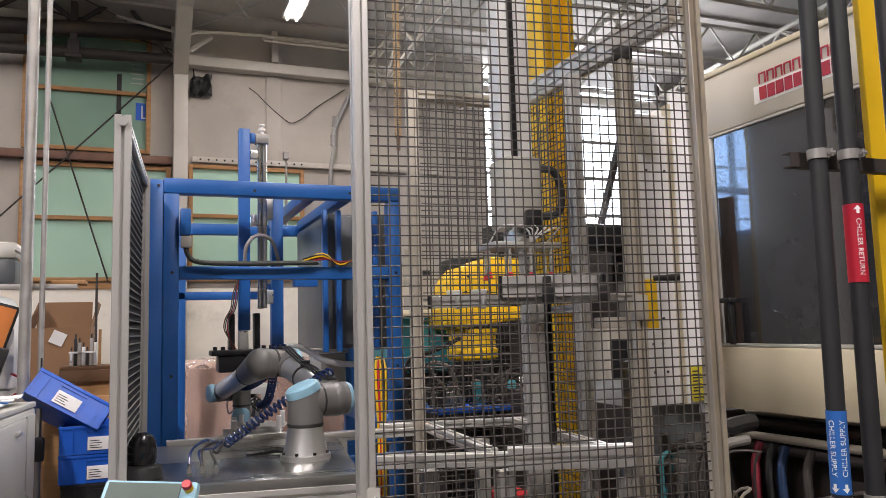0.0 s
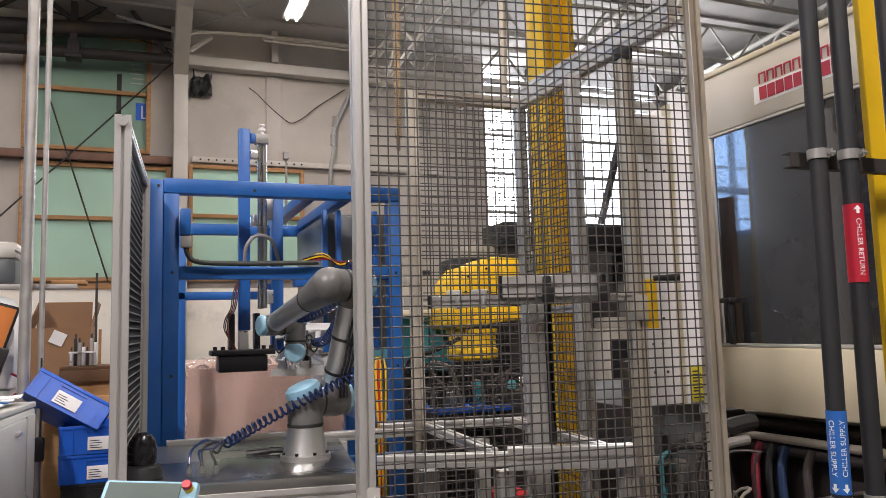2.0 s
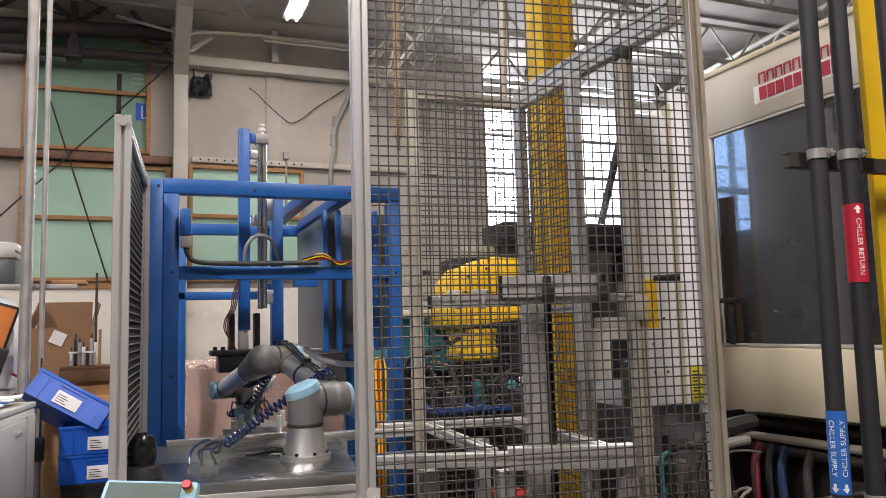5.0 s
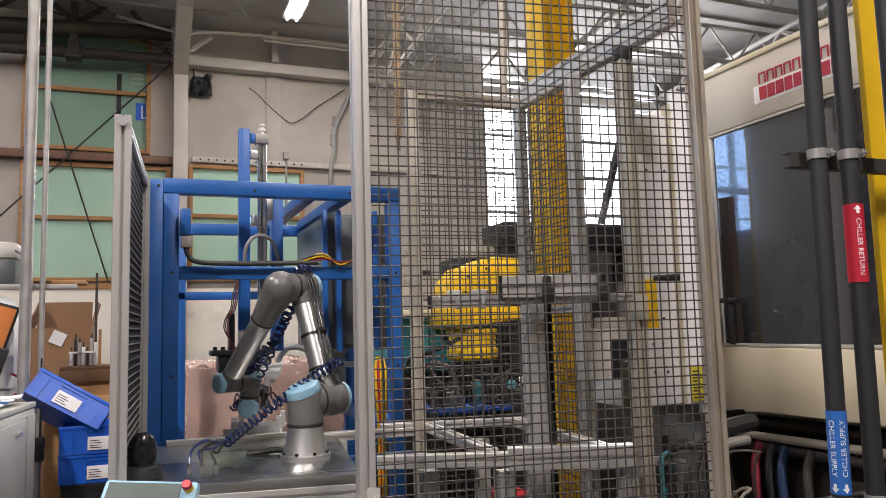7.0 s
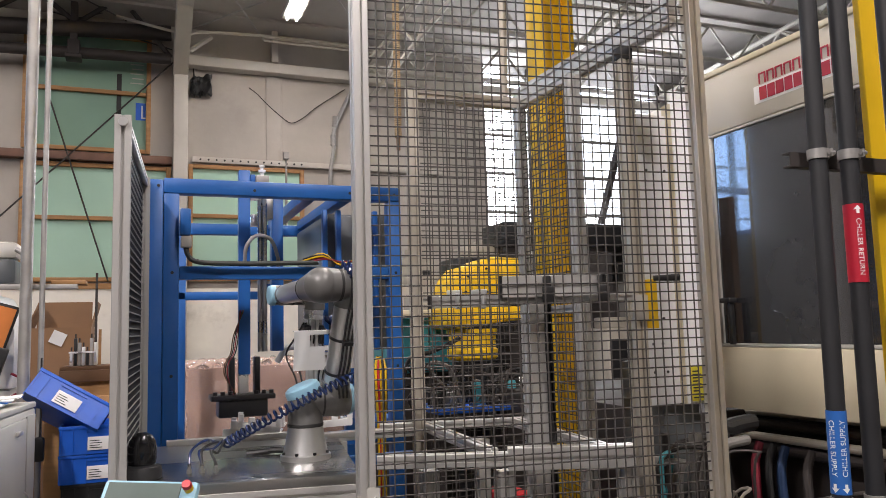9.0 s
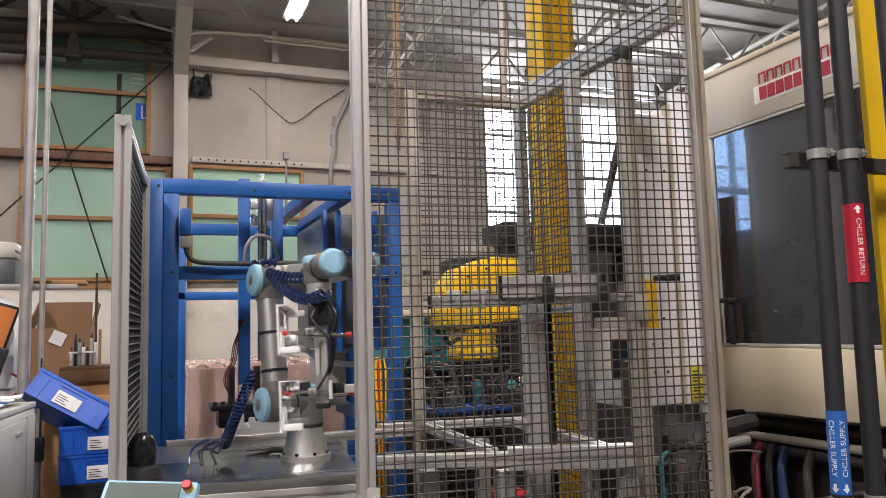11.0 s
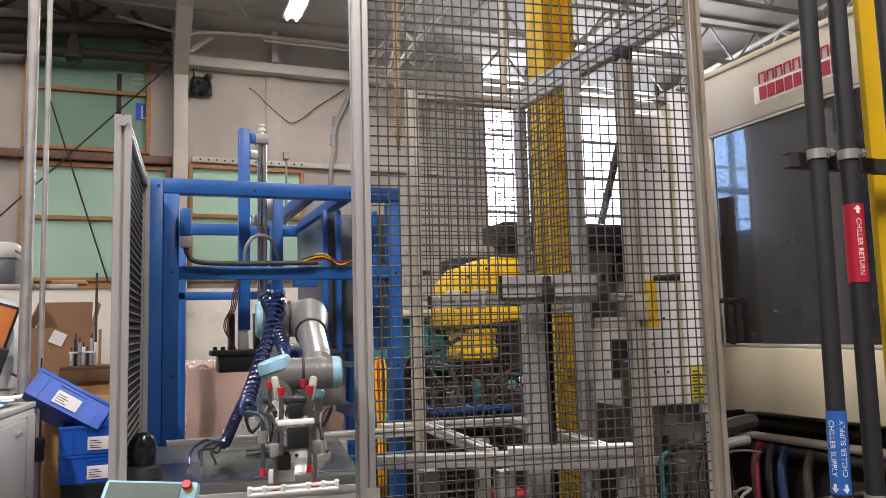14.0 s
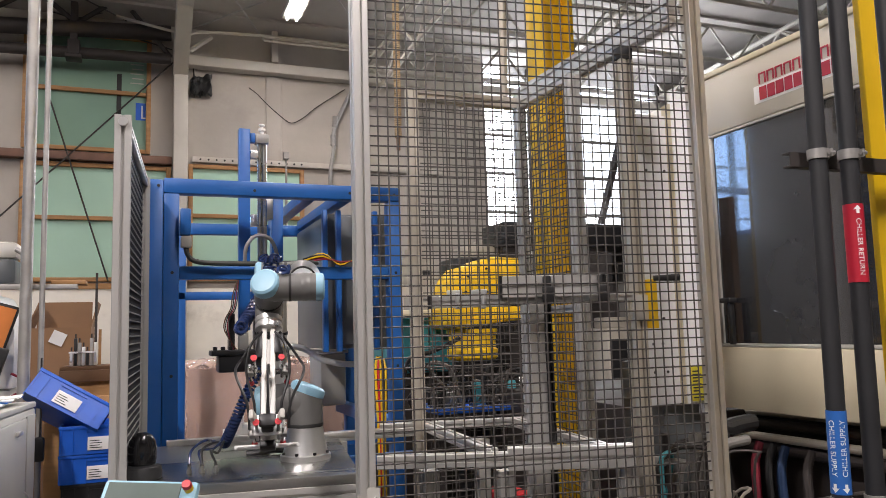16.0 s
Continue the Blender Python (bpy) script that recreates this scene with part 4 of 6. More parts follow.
def wrist2_body(bm):
    rod(bm, (0, S4, 0.056), (0, S4, D5), 0.0325, seg=28)
    ball(bm, (0, S4, D5), 0.034)
    rod(bm, (0.016, S4, D5), (-0.04, S4, D5), 0.033, seg=28)


wrist2 = link("wrist_elbow", GREY_ARM, "grey second wrist housing", wrist2_body)
sub("cap", CAP, wrist2, lambda bm: capped(bm, 0.0345, 0.014, 0.034, Matrix.Translation((0, S4, D5)) @ X))

# gripper: z along the flange, x towards the suction cups
TOOL = Matrix.Translation((-0.042, S4, D5 - 0.012)) @ Matrix(((0, 0, -1, 0), (0, 1, 0, 0), (1, 0, 0, 0), (0, 0, 0, 1)))
tool = link("gripper", ALU, "vacuum gripper with aluminium column and red suction cups", lambda bm: beam(bm, (0, 0, 0.03), (0, 0, 0.305), 0.032, 0.032))
sub("flange", BRIGHT, tool, lambda bm: spin(bm, [(0.0325, 0.0), (0.0325, 0.012), (0.03, 0.013), (0.03, 0.017), (0.0325, 0.018), (0.0325, 0.03), (0.02, 0.032)], 32))
sub("valve_block", SATIN, tool, lambda bm: (box(bm, -0.022, -0.03, 0.05, 0.028, -0.014, 0.11), box(bm, -0.022, 0.014, 0.05, 0.028, 0.034, 0.10), soften(bm, 0.002)))
sub("end_block", SATIN, tool, lambda bm: (box(bm, -0.017, -0.017, 0.3052, 0.017, 0.017, 0.32), soften(bm, 0.003)))
sub("end_plate", WHITE, tool, lambda bm: (box(bm, -0.026, -0.03, 0.25, -0.0165, 0.03, 0.297), soften(bm, 0.003)))
sub("jaw_body", SATIN, tool, lambda bm: (box(bm, -0.052, -0.013, 0.257, -0.0265, 0.013, 0.293), box(bm, -0.06, -0.018, 0.261, -0.048, 0.018, 0.289), soften(bm, 0.004)))
for s in (-1, 1):
    sub("finger", GREYPAINT, tool, lambda bm: (box(bm, -0.095, 0.0, 0.263, -0.056, 0.011, 0.285, Matrix.Translation((0, s * 0.016 - 0.006, 0)) @ Matrix.Rotation(radians(-s * 10), 4, "Z")), soften(bm, 0.004)), "pale plastic gripper finger")
sub("jaw_body", SATIN, tool, lambda bm: (box(bm, 0.03, -0.03, 0.25, 0.056, -0.008, 0.285), soften(bm, 0.003)))
sub("runner_plate", WHITE, tool, lambda bm: (box(bm, 0.056, -0.042, 0.26, 0.078, 0.0, 0.268), soften(bm, 0.002)))


def runner(bm):
    for x in (0.082, 0.090):
        rod(bm, (x, -0.075, 0.267 + x * 0.2), (x, 0.068, 0.267 + x * 0.2), 0.003, seg=8)
    for y in (-0.073, -0.05, -0.02, 0.02, 0.045, 0.066):
        rod(bm, (0.078, y, 0.286), (0.092, y, 0.283), 0.004, seg=8)


sub("runner", WHITE, tool, runner, "white plastic moulded runner")
for z, w in ((0.125, 0.042), (0.275, 0.032)):
    sub("cross_arm", STEEL, tool, lambda bm: (rod(bm, (0.024, -w - 0.012, z), (0.024, w + 0.006, z), 0.0042, seg=12)))
    for y in (-w, w):
        for a, b in ((0.035, 0.078), (-0.035, -0.064)):
            zz, yy = (z, y) if a > 0 else (z + 0.012, y * 0.72)
            stem = sub("suction_rod", STEEL, tool, lambda bm: (rod(bm, (-0.012 if a > 0 else 0.03, yy, zz), (b, yy, zz), 0.0038, seg=10), rod(bm, (a * 0.4, yy, zz), (a * 0.75, yy, zz), 0.0065, seg=10)))
            sub("suction_cup", RED, stem, lambda bm: rod(bm, (b, yy, zz), (b + math.copysign(0.014, a), yy, zz), 0.0045, 0.0072, seg=14), "red rubber suction cup")
        sub("clamp", GALV, tool, lambda bm: (box(bm, 0.012, y - 0.009, z - 0.009, 0.034, y + 0.009, z + 0.009), soften(bm, 0.002)))
for i, (y, s) in enumerate(((-0.03, 1), (0.03, 1), (-0.045, -1), (0.05, -1), (0.0, -1))):
    sub("air_hose", BLACK, tool, lambda bm: hose(bm, [(-0.02, y * 0.5, 0.045), (-0.03 * s - 0.012, y * 1.3, 0.09), (-0.026, y * 1.6, 0.15), (-0.02, y, 0.22), (0.012, y * 0.9, 0.27)], 0.0032, 6))

# ---- moulded trays ----
def tray(name):
    """x is its thickness, y its width, z its length."""
    t = new(name)
    t.empty_display_size = 0.03
    t.rotation_mode = "QUATERNION"
    tagged(t, "white moulded plastic tray with posts and cut-outs", "plastic tray", "moulded trays")
    bm = B()
    for r in ((-0.1, -0.062, 0.1, -0.05), (-0.1, 0.04, 0.1, 0.062), (-0.1, -0.0499, -0.082, 0.0399), (0.05, -0.0499, 0.1, 0.0399), (-0.0819, -0.012, 0.0499, 0.0), (-0.05, 0.0001, -0.03, 0.0399), (0.0, 0.0001, 0.0499, 0.0399)):
        box(bm, -0.002, r[0], r[1], 0.002, r[2], r[3])
    part("plate", bm, WHITE, t, local=True)
    for y, z in ((-0.085, 0.05), (0.075, 0.045), (0.06, -0.05)):
        bm = B()
        box(bm, -0.05, y - 0.009, z - 0.008, -0.0021, y + 0.009, z + 0.008)
        soften(bm, 0.002)
        part("corner_post", bm, WHITE, t, local=True)
    bm = B()
    box(bm, -0.022, -0.099, -0.0615, -0.0021, 0.099, -0.0585)
    part("rim", bm, WHITE, t, local=True)
    bm = B()
    box(bm, -0.016, -0.045, 0.012, -0.0021, 0.02, 0.016)
    part("rib", bm, WHITE, t, local=True)
    bm = B()
    rod(bm, (-0.03, 0.03, 0.02), (-0.0021, 0.03, 0.02), 0.012, 0.016, seg=16)
    part("boss", bm, WHITE, t, local=True)
    return t


trays = [tray("plastic_tray")]
for i in range(3):
    trays.append(copy_thing(trays[0], Matrix.Identity(4)))

# ---- coiled air hoses: one turn a piece ----
TURNS = 25
HOSE_BLUE = material("blue_hose", (0.016, 0.032, 0.105), 0.18, 0, 0.15, 40, 0.02, 100, coat=0.3)
bm = B()
hose(bm, [(0.0130 * math.cos(2 * math.pi * k / 12), 0.0130 * math.sin(2 * math.pi * k / 12), 0.018 * (k / 12 - 0.5)) for k in range(14)], 0.0038, 6, 2)
TURN = mesh_of("hose_turn", bm, HOSE_BLUE)


# spare turns gathered on top of the elbow, tied to the upper arm
for i in range(3):
    sub("hose_loop", HOSE_BLUE, upper, lambda bm: hose(bm, [(-0.045 + 0.012 * k / 3 + 0.014 * math.cos(k * 1.05), -0.02 + 0.018 * i + 0.004 * math.sin(k), A2 + 0.048 + 0.014 * math.sin(k * 1.05)) for k in range(22)], 0.0038, 6, 2), "gathered dark blue air hose")


def coil(label):
    c = thing("coiled_hose", (0, 0, 0), label, "air hose")
    for i in range(TURNS):
        w = new("hose_turn", TURN)
        w.parent = c
    return c


coil_table = coil("dark blue coiled air hose from table to arm")
coil_wrist = coil("dark blue coiled air hose from elbow to wrist")
coil_tool = coil("dark blue coiled air hose from elbow to gripper")

# ---- cell of aluminium extrusions behind the fence ----
cell = thing("cell_frame", (1.15, 2.2, 0), "aluminium extrusion cell frame with wire mesh panels", "machine frame")


def profile(a, b, w=0.04, h=0.04, name="post", mat=None):
    bm = B()
    beam(bm, a, b, w, h)
    part(name, bm, mat or ALU, cell)


profile((1.345, 2.14, 0), (1.345, 2.14, 2.19))
profile((1.37, 2.569, 0), (1.37, 2.569, 2.19))
profile((0.92, 2.569, 0), (0.92, 2.569, 2.235), mat=ALU_OLD)
profile((1.365, 1.875, 0), (1.365, 1.875, 2.15), 0.045, 0.045, mat=ALU_OLD)
part("post_cap", boxes((1.342, 1.852, 2.1505, 1.388, 1.898, 2.19), bevel=0.004), BLACK, cell)
profile((1.40, 1.675, 2.232), (1.37, 2.589, 2.232), 0.04, 0.08, "top_rail")
profile((0.9405, 2.569, 2.215), (1.3495, 2.569, 2.215), 0.04, 0.04, "top_rail", ALU_OLD)
profile((1.345, 2.161, 1.40), (1.37, 2.548, 1.40), 0.03, 0.03, "rail")


def mesh_panel(a, b, z0, z1, pitch=0.0254):
    """A welded wire panel between two uprights."""
    a, b = Vector(a), Vector(b)
    d = b - a
    bm = B()
    rod(bm, (0, 0, z0), (0, 0, z1), 0.0019, seg=4)
    up = mesh_of("wire", bm, WIRE)
    bm = B()
    rod(bm, (0, 0, 0), tuple(d), 0.0019, seg=4)
    lv = mesh_of("wire", bm, WIRE)
    for i in range(1, int(d.length / pitch)):
        w = new("wire", up)
        w.parent, w.location = cell, a + d.normalized() * pitch * i - cell.location
    for i in range(int((z1 - z0) / pitch)):
        w = new("wire", lv)
        w.parent, w.location = cell, a + Vector((0, 0.003, z0 + pitch * (i + 0.5))) - cell.location


mesh_panel((0.942, 2.575, 0), (1.348, 2.575, 0), 0.55, 2.19)
mesh_panel((1.348, 2.162, 0), (1.368, 2.548, 0), 0.55, 2.18)
# base rails
profile((0.60, 2.02, 0.99), (0.93, 1.887, 0.99), 0.04, 0.035, "base_rail")
profile((0.93, 1.887, 0.99), (1.25, 1.762, 0.99), 0.045, 0.06, "base_rail")
profile((0.79, 2.62, 1.0), (1.34, 2.50, 1.0), 0.035, 0.03, "base_rail")
profile((0.90, 1.92, 1.0), (0.95, 2.56, 1.0), 0.035, 0.03, "base_rail")
profile((1.20, 1.80, 1.0), (1.27, 2.50, 1.0), 0.035, 0.03, "base_rail")
for x, y in ((0.93, 1.915), (1.245, 1.79), (0.75, 2.02), (1.12, 2.48)):
    profile((x, y, 0), (x, y, 0.955), 0.045, 0.045, "leg")
part("corner_plate", boxes((1.335, 1.845, 1.355, 1.39, 1.852, 1.43), bevel=0.003), ALU, cell)
# parts shelf
shelf = thing("parts_shelf", (1.06, 1.93, 0), "aluminium extrusion parts shelf with black clamp levers", "shelf")
bm = B()
beam(bm, (0.932, 1.89, 1.456), (1.20, 1.783, 1.456), 0.04, 0.06)
part("front_bar", bm, ALU, shelf)
bm = B()
beam(bm, (0.772, 2.03, 1.422), (0.985, 1.945, 1.422), 0.04, 0.034)
part("rear_bar", bm, ALU, shelf)
bm = B()
beam(bm, (0.95, 1.925, 1.422), (1.3, 1.80, 1.422), 0.03, 0.02)
part("lower_bar", bm, ALU, shelf)
for x, y, z0, z1, s in ((0.927, 1.892, 1.424, 1.488, 0.021), (0.768, 2.032, 1.404, 1.440, 0.021)):
    bm = B()
    box(bm, -0.004, -s, z0, 0.004, s, z1, Matrix.Translation((x, y, 0)) @ pose(0, 0, 0, 0, 0, -21.5))
    part("end_cap", bm, SATIN, shelf)
for x, y in ((0.835, 2.005), (0.90, 1.975)):
    bm = B()
    box(bm, -0.022, -0.02, 1.440, 0.022, 0.02, 1.455, Matrix.Translation((x, y, 0)) @ pose(0, 0, 0, 0, 0, -21.5))
    rod(bm, (x, y - 0.025, 1.400), (x, y - 0.025, 1.445), 0.008, seg=12)
    soften(bm, 0.002)
    part("stop_block", bm, BRIGHT, shelf)
for x, y in ((1.035, 1.822), (1.175, 1.766)):
    bm = B()
    box(bm, -0.011, -0.02, 1.430, 0.011, 0.0, 1.484, Matrix.Translation((x, y, 0)) @ pose(0, 0, 0, 0, 0, -21.5))
    box(bm, -0.016, -0.034, 1.405, 0.016, -0.0201, 1.455, Matrix.Translation((x, y, 0)) @ pose(0, 0, 0, 0, 0, -21.5))
    soften(bm, 0.005)
    part("clamp_lever", bm, BLACK, shelf)
bm = B()
beam(bm, (1.065, 1.955, 0), (1.065, 1.955, 1.411), 0.05, 0.04)
part("leg", bm, ALU, shelf)
bm = B()
beam(bm, (1.098, 1.94, 0), (1.098, 1.94, 1.411), 0.02, 0.03)
part("leg", bm, SATIN, shelf)
bm = B()
hose(bm, [(1.035, 1.83, 1.405), (1.06, 1.88, 1.29), (1.085, 1.92, 1.2), (1.095, 1.915, 1.0)], 0.004, 6)
part("cable", bm, BLACK, shelf)

# ---- gantry ----
gantry = thing("gantry_robot", (1.115, 2.13, 1.495), "white vertical gantry arm with grey wrist box", "gantry robot")
part("beam", boxes((1.06, 2.12, 1.83, 1.175, 2.2, 4.25), bevel=0.006), WHITE, gantry)
part("rail", boxes((1.095, 2.105, 1.83, 1.112, 2.1195, 4.2), bevel=0.002), SATIN, gantry)
part("wrist_box", boxes((1.055, 2.08, 1.60, 1.185, 2.21, 1.8295), bevel=0.012), GREYPAINT, gantry)
part("motor", boxes((1.11, 2.05, 1.565, 1.165, 2.0795, 1.655), bevel=0.008), SATIN, gantry)
part("flange", boxes((1.085, 2.10, 1.555, 1.155, 2.18, 1.5995), bevel=0.006), BRIGHT, gantry)
bm = B()
hose(bm, [(1.185, 2.12, 1.80), (1.235, 2.10, 1.79), (1.262, 2.10, 1.73), (1.25, 2.10, 1.655), (1.186, 2.11, 1.64)], 0.013, 8)
part("hose", bm, BLACK, gantry)
part("cup_plate", boxes((1.0, 2.07, 1.535, 1.24, 2.2, 1.5545), bevel=0.004), ALU, gantry)
for k in range(8):
    x, y = 0.985 + 0.036 * k, 2.08 + 0.1 * (k % 2)
    bm = B()
    rod(bm, (x, y, 1.46), (x, y, 1.534), 0.005, seg=8)
    stem = part("cup_stem", bm, BRIGHT, gantry)
    bm = B()
    rod(bm, (x, y, 1.44), (x, y, 1.4598), 0.011, 0.006, seg=12)
    part("suction_cup", bm, RED, stem)
for k in range(5):
    bm = B()
    x = 1.0 + 0.05 * k
    hose(bm, [(x, 2.1, 1.555), (x + 0.02, 2.05, 1.60), (1.10 + 0.02 * k, 2.045, 1.59), (1.12, 2.06, 1.555)], 0.003, 6)
    part("air_line", bm, WHITE, gantry)

bridge = thing("gantry_bridge", (1.8, 2.25, 3.6), "grey steel bridge carrying the gantry arm over the cell", "gantry bridge")
part("rail", boxes((0.6, 2.2005, 3.6, 4.5, 2.30, 3.75), bevel=0.006), GREYPAINT, bridge)
for x in (0.9, 2.4, 4.2):
    part("hanger", boxes((x - 0.03, 2.22, 3.7505, x + 0.03, 2.28, 5.34)), GREYPAINT, bridge)

# ---- hoses hanging from the roof ----
TAN = material("tan_hose", (0.50, 0.36, 0.20), 0.5)
hg = thing("spiral_hose", (0.93, 2.76, 2.0), "tan spiral air hose hanging from the roof", "hose")
bm = B()
rod(bm, (0.93, 2.76, 2.05), (0.93, 2.76, 5.32), 0.008, seg=8)
part("core", bm, CARD, hg)
bm = B()
for k in range(230):
    rod(bm, (0.93, 2.76, 2.1 + 0.0085 * k), (0.93, 2.76, 2.1055 + 0.0085 * k), 0.0155, 0.013, seg=8)
tagged(part("ridge", bm, TAN, hg), kind="stuff")
bm = B()
hose(bm, [(1.33, 2.62, 2.26), (1.325, 2.60, 2.6), (1.33, 2.6, 3.2), (1.3, 2.6, 5.3)], 0.016, 10)
solid("roof_hose", bm, ALU_OLD, "grey hose hanging from the roof over the cell", "hose")

# ---- yellow column, white cover and its pipes ----
yc = thing("yellow_column", (1.6, 2.75, 0), "yellow painted steel column beside the cell", "column")
part("web", boxes((1.55, 2.72, 0, 1.68, 2.74, 4.9), bevel=0.003), YELLOW, yc)
part("flange", boxes((1.535, 2.66, 0, 1.549, 2.80, 4.9), bevel=0.003), YELLOW, yc)
part("flange", boxes((1.681, 2.66, 0, 1.695, 2.80, 4.9), bevel=0.003), YELLOW, yc)
cov = thing("machine_cover", (1.8, 2.3, 0), "pale grey sheet metal cover of the moulding machine", "machine cover")
part("front_sheet", boxes((1.655, 2.23, 1.055, 1.80, 2.25, 2.11), bevel=0.004), COVER, cov)
part("side_sheet", boxes((1.805, 2.20, 1.055, 1.93, 2.22, 2.20), bevel=0.004), COVER, cov)
part("support", boxes((1.74, 2.2601, 0, 1.90, 2.5, 1.2)), DARKGREY, cov)
# added sheet that keeps the yellow column out of the pane's reflection
part("side_return", boxes((1.918, 2.2205, 1.055, 1.93, 2.54, 2.2), bevel=0.003), COVER, cov)
part("edge_strip", boxes((1.8005, 2.205, 1.056, 1.8045, 2.25, 2.15)), CREAM, cov)
for x, z in ((1.69, 1.27), (1.73, 1.27), (1.69, 1.17), (1.745, 1.17), (1.70, 1.35), (1.74, 1.36), (1.70, 1.9), (1.78, 1.9)):
    bm = B()
    rod(bm, (x, 2.2295, z), (x, 2.226, z), 0.005, seg=8)
    part("bolt", bm, SATIN, cov)
lb = part("warning_label", boxes((1.815, 2.192, 1.065, 1.875, 2.199, 1.19), bevel=0.001), material("yellow_label", (0.55, 0.48, 0.03), 0.5), cov, "yellow warning label")
for k in range(9):
    part("print_bar", boxes((1.822, 2.1905, 1.075 + 0.0115 * k, 1.868 - 0.009 * (k % 3), 2.1915, 1.080 + 0.0115 * k)), BLACK, lb)
hn = thing("yellow_latch", (1.375, 1.85, 1.32), "yellow interlock switch with black lever on the post", "switch")
part("body", boxes((1.389, 1.83, 1.33, 1.412, 1.87, 1.475), bevel=0.003), YELLOW, hn)
bm = B()
rod(bm, (1.40, 1.83, 1.477), (1.47, 1.80, 1.478), 0.008, 0.011, seg=10)
part("lever", bm, BLACK, hn)
for k, (x, y, r, mat) in enumerate(((1.70, 2.05, 0.022, GALV), (1.765, 2.04, 0.018, GALV), (1.62, 2.1, 0.014, DARKSTEEL), (1.83, 2.08, 0.03, BLACK))):
    bm = B()
    top = 0.98 if k != 1 else 0.93
    pts = [(x, y, 0.0), (x, y, 0.5), (x, y, top - 0.04), (x + 0.03, y, top), (x + 0.16, y + 0.02, top + 0.01)] if k % 2 else [(x, y, 0), (x, y, 0.6), (x, y, top)]
    hose(bm, pts, r, 12)
    solid("machine_pipe", bm, mat, "worn steel pipe under the machine cover", "pipe", "machine pipes")
rng = random.Random(5)
for k in range(16):
    bm = B()
    x, y, z = 1.48 + 0.45 * rng.random(), 1.95 + 0.25 * rng.random(), 0.72 + 0.25 * rng.random()
    hose(bm, [(x, y, 0.3), (x + rng.uniform(-0.05, 0.05), y, z - 0.08), (x + rng.uniform(-0.08, 0.08), y, z), (x + rng.uniform(-0.12, 0.12), y + 0.08, z - 0.06), (x + rng.uniform(-0.12, 0.12), y + 0.1, 0.4)], rng.uniform(0.004, 0.011), 6)
    solid("machine_hose", bm, rng.choice((BLACK, DARKSTEEL, GALV, ALU_OLD, TEAL)), "tangled hose under the moulding machine", "hose", "machine hoses")
vb = thing("valve_manifold", (1.62, 2.15, 0), "grimy metal valve manifold under the cover", "manifold")
part("block", boxes((1.52, 2.12, 0, 1.70, 2.22, 0.76), bevel=0.01), SCUFFED, vb)
for k in range(5):
    part("valve", boxes((1.53 + 0.036 * k, 2.1205, 0.7605, 1.555 + 0.036 * k, 2.18, 0.86 + 0.02 * (k % 3)), bevel=0.004), ALU_OLD if k % 2 else GALV, vb)

# ---- moulding machine with glazed guard door ----
mould = thing("moulding_machine", (2.9, 1.6, 0), "cream injection moulding machine with dark glazed guard door", "machine")
part("head_panel", boxes((2.2, 0.3, 2.118, 3.6, 2.475, 2.36), bevel=0.008), HEAD, mould)
part("top_edge", boxes((2.195, 0.3, 2.3605, 3.6, 2.48, 2.385), bevel=0.006), CREAM, mould)
part("lower_panel", boxes((2.2, 0.3, 0.995, 3.6, 2.475, 1.24), bevel=0.008), CREAM, mould)
part("core", boxes((2.32, 0.35, 1.241, 3.6, 2.44, 2.117)), GREYPAINT, mould)
part("bed", boxes((2.36, 0.3, 0.0, 3.6, 2.46, 0.994)), DARKSTEEL, mould)
# added dark block that closes the bright gap beside the bed
part("rear_bed", boxes((2.0, 2.50, 0, 3.6, 4.2, 0.98), bevel=0.01), DARKSTEEL, mould)
part("drip_tray", boxes((2.0, 0.3, 0.30, 2.359, 2.46, 0.34)), DARKSTEEL, mould)
TINT = material("smoked_glazing", (0.028, 0.029, 0.032), 0.12, 0, 0.3, 3, 0.02, 30, 0.3, (0.05, 0.045, 0.04), coat=1.0)
TINT.node_tree.nodes["Principled BSDF"].inputs["Coat Roughness"].default_value = 0.02
TINT.node_tree.nodes["Principled BSDF"].inputs["Coat IOR"].default_value = 1.5
TINT.node_tree.nodes["Principled BSDF"].inputs["IOR"].default_value = 1.5
pane = part("guard_pane", boxes((2.212, 0.35, 1.255, 2.222, 2.445, 2.105)), TINT, mould, "dark smoked guard door pane")
for y0, y1, z0, z1 in ((0.32, 2.47, 1.2405, 1.254), (0.32, 2.47, 2.106, 2.1175), (2.446, 2.47, 1.2545, 2.1055)):
    part("pane_frame", boxes((2.203, y0, z0, 2.225, y1, z1), bevel=0.002), GREYPAINT, mould)
part("side_post", boxes((2.13, 2.43, 1.20, 2.165, 2.49, 1.86), bevel=0.004), CARD, mould)
part("handle_bar", boxes((2.165, 2.355, 1.25, 2.185, 2.375, 1.415), (2.15, 2.345, 1.4155, 2.19, 2.40, 1.435), bevel=0.004), BLACK, mould)
# maker's mark as plain shapes
for k in range(9):
    y = 2.16 - 0.041 * k
    part("mark", boxes((2.196, y - 0.034, 2.185, 2.1985, y, 2.235)), MARKRED, mould)
    part("mark", boxes((2.196, y - 0.034, 2.248, 2.1985, y - 0.028, 2.290), (2.196, y - 0.006, 2.248, 2.1985, y, 2.290), (2.196, y - 0.0279, 2.284, 2.1985, y - 0.0061, 2.290)), MARKRED, mould)
part("mark_backing", boxes((2.1986, 1.76, 2.175, 2.1996, 2.19, 2.244)), PAPER, mould)
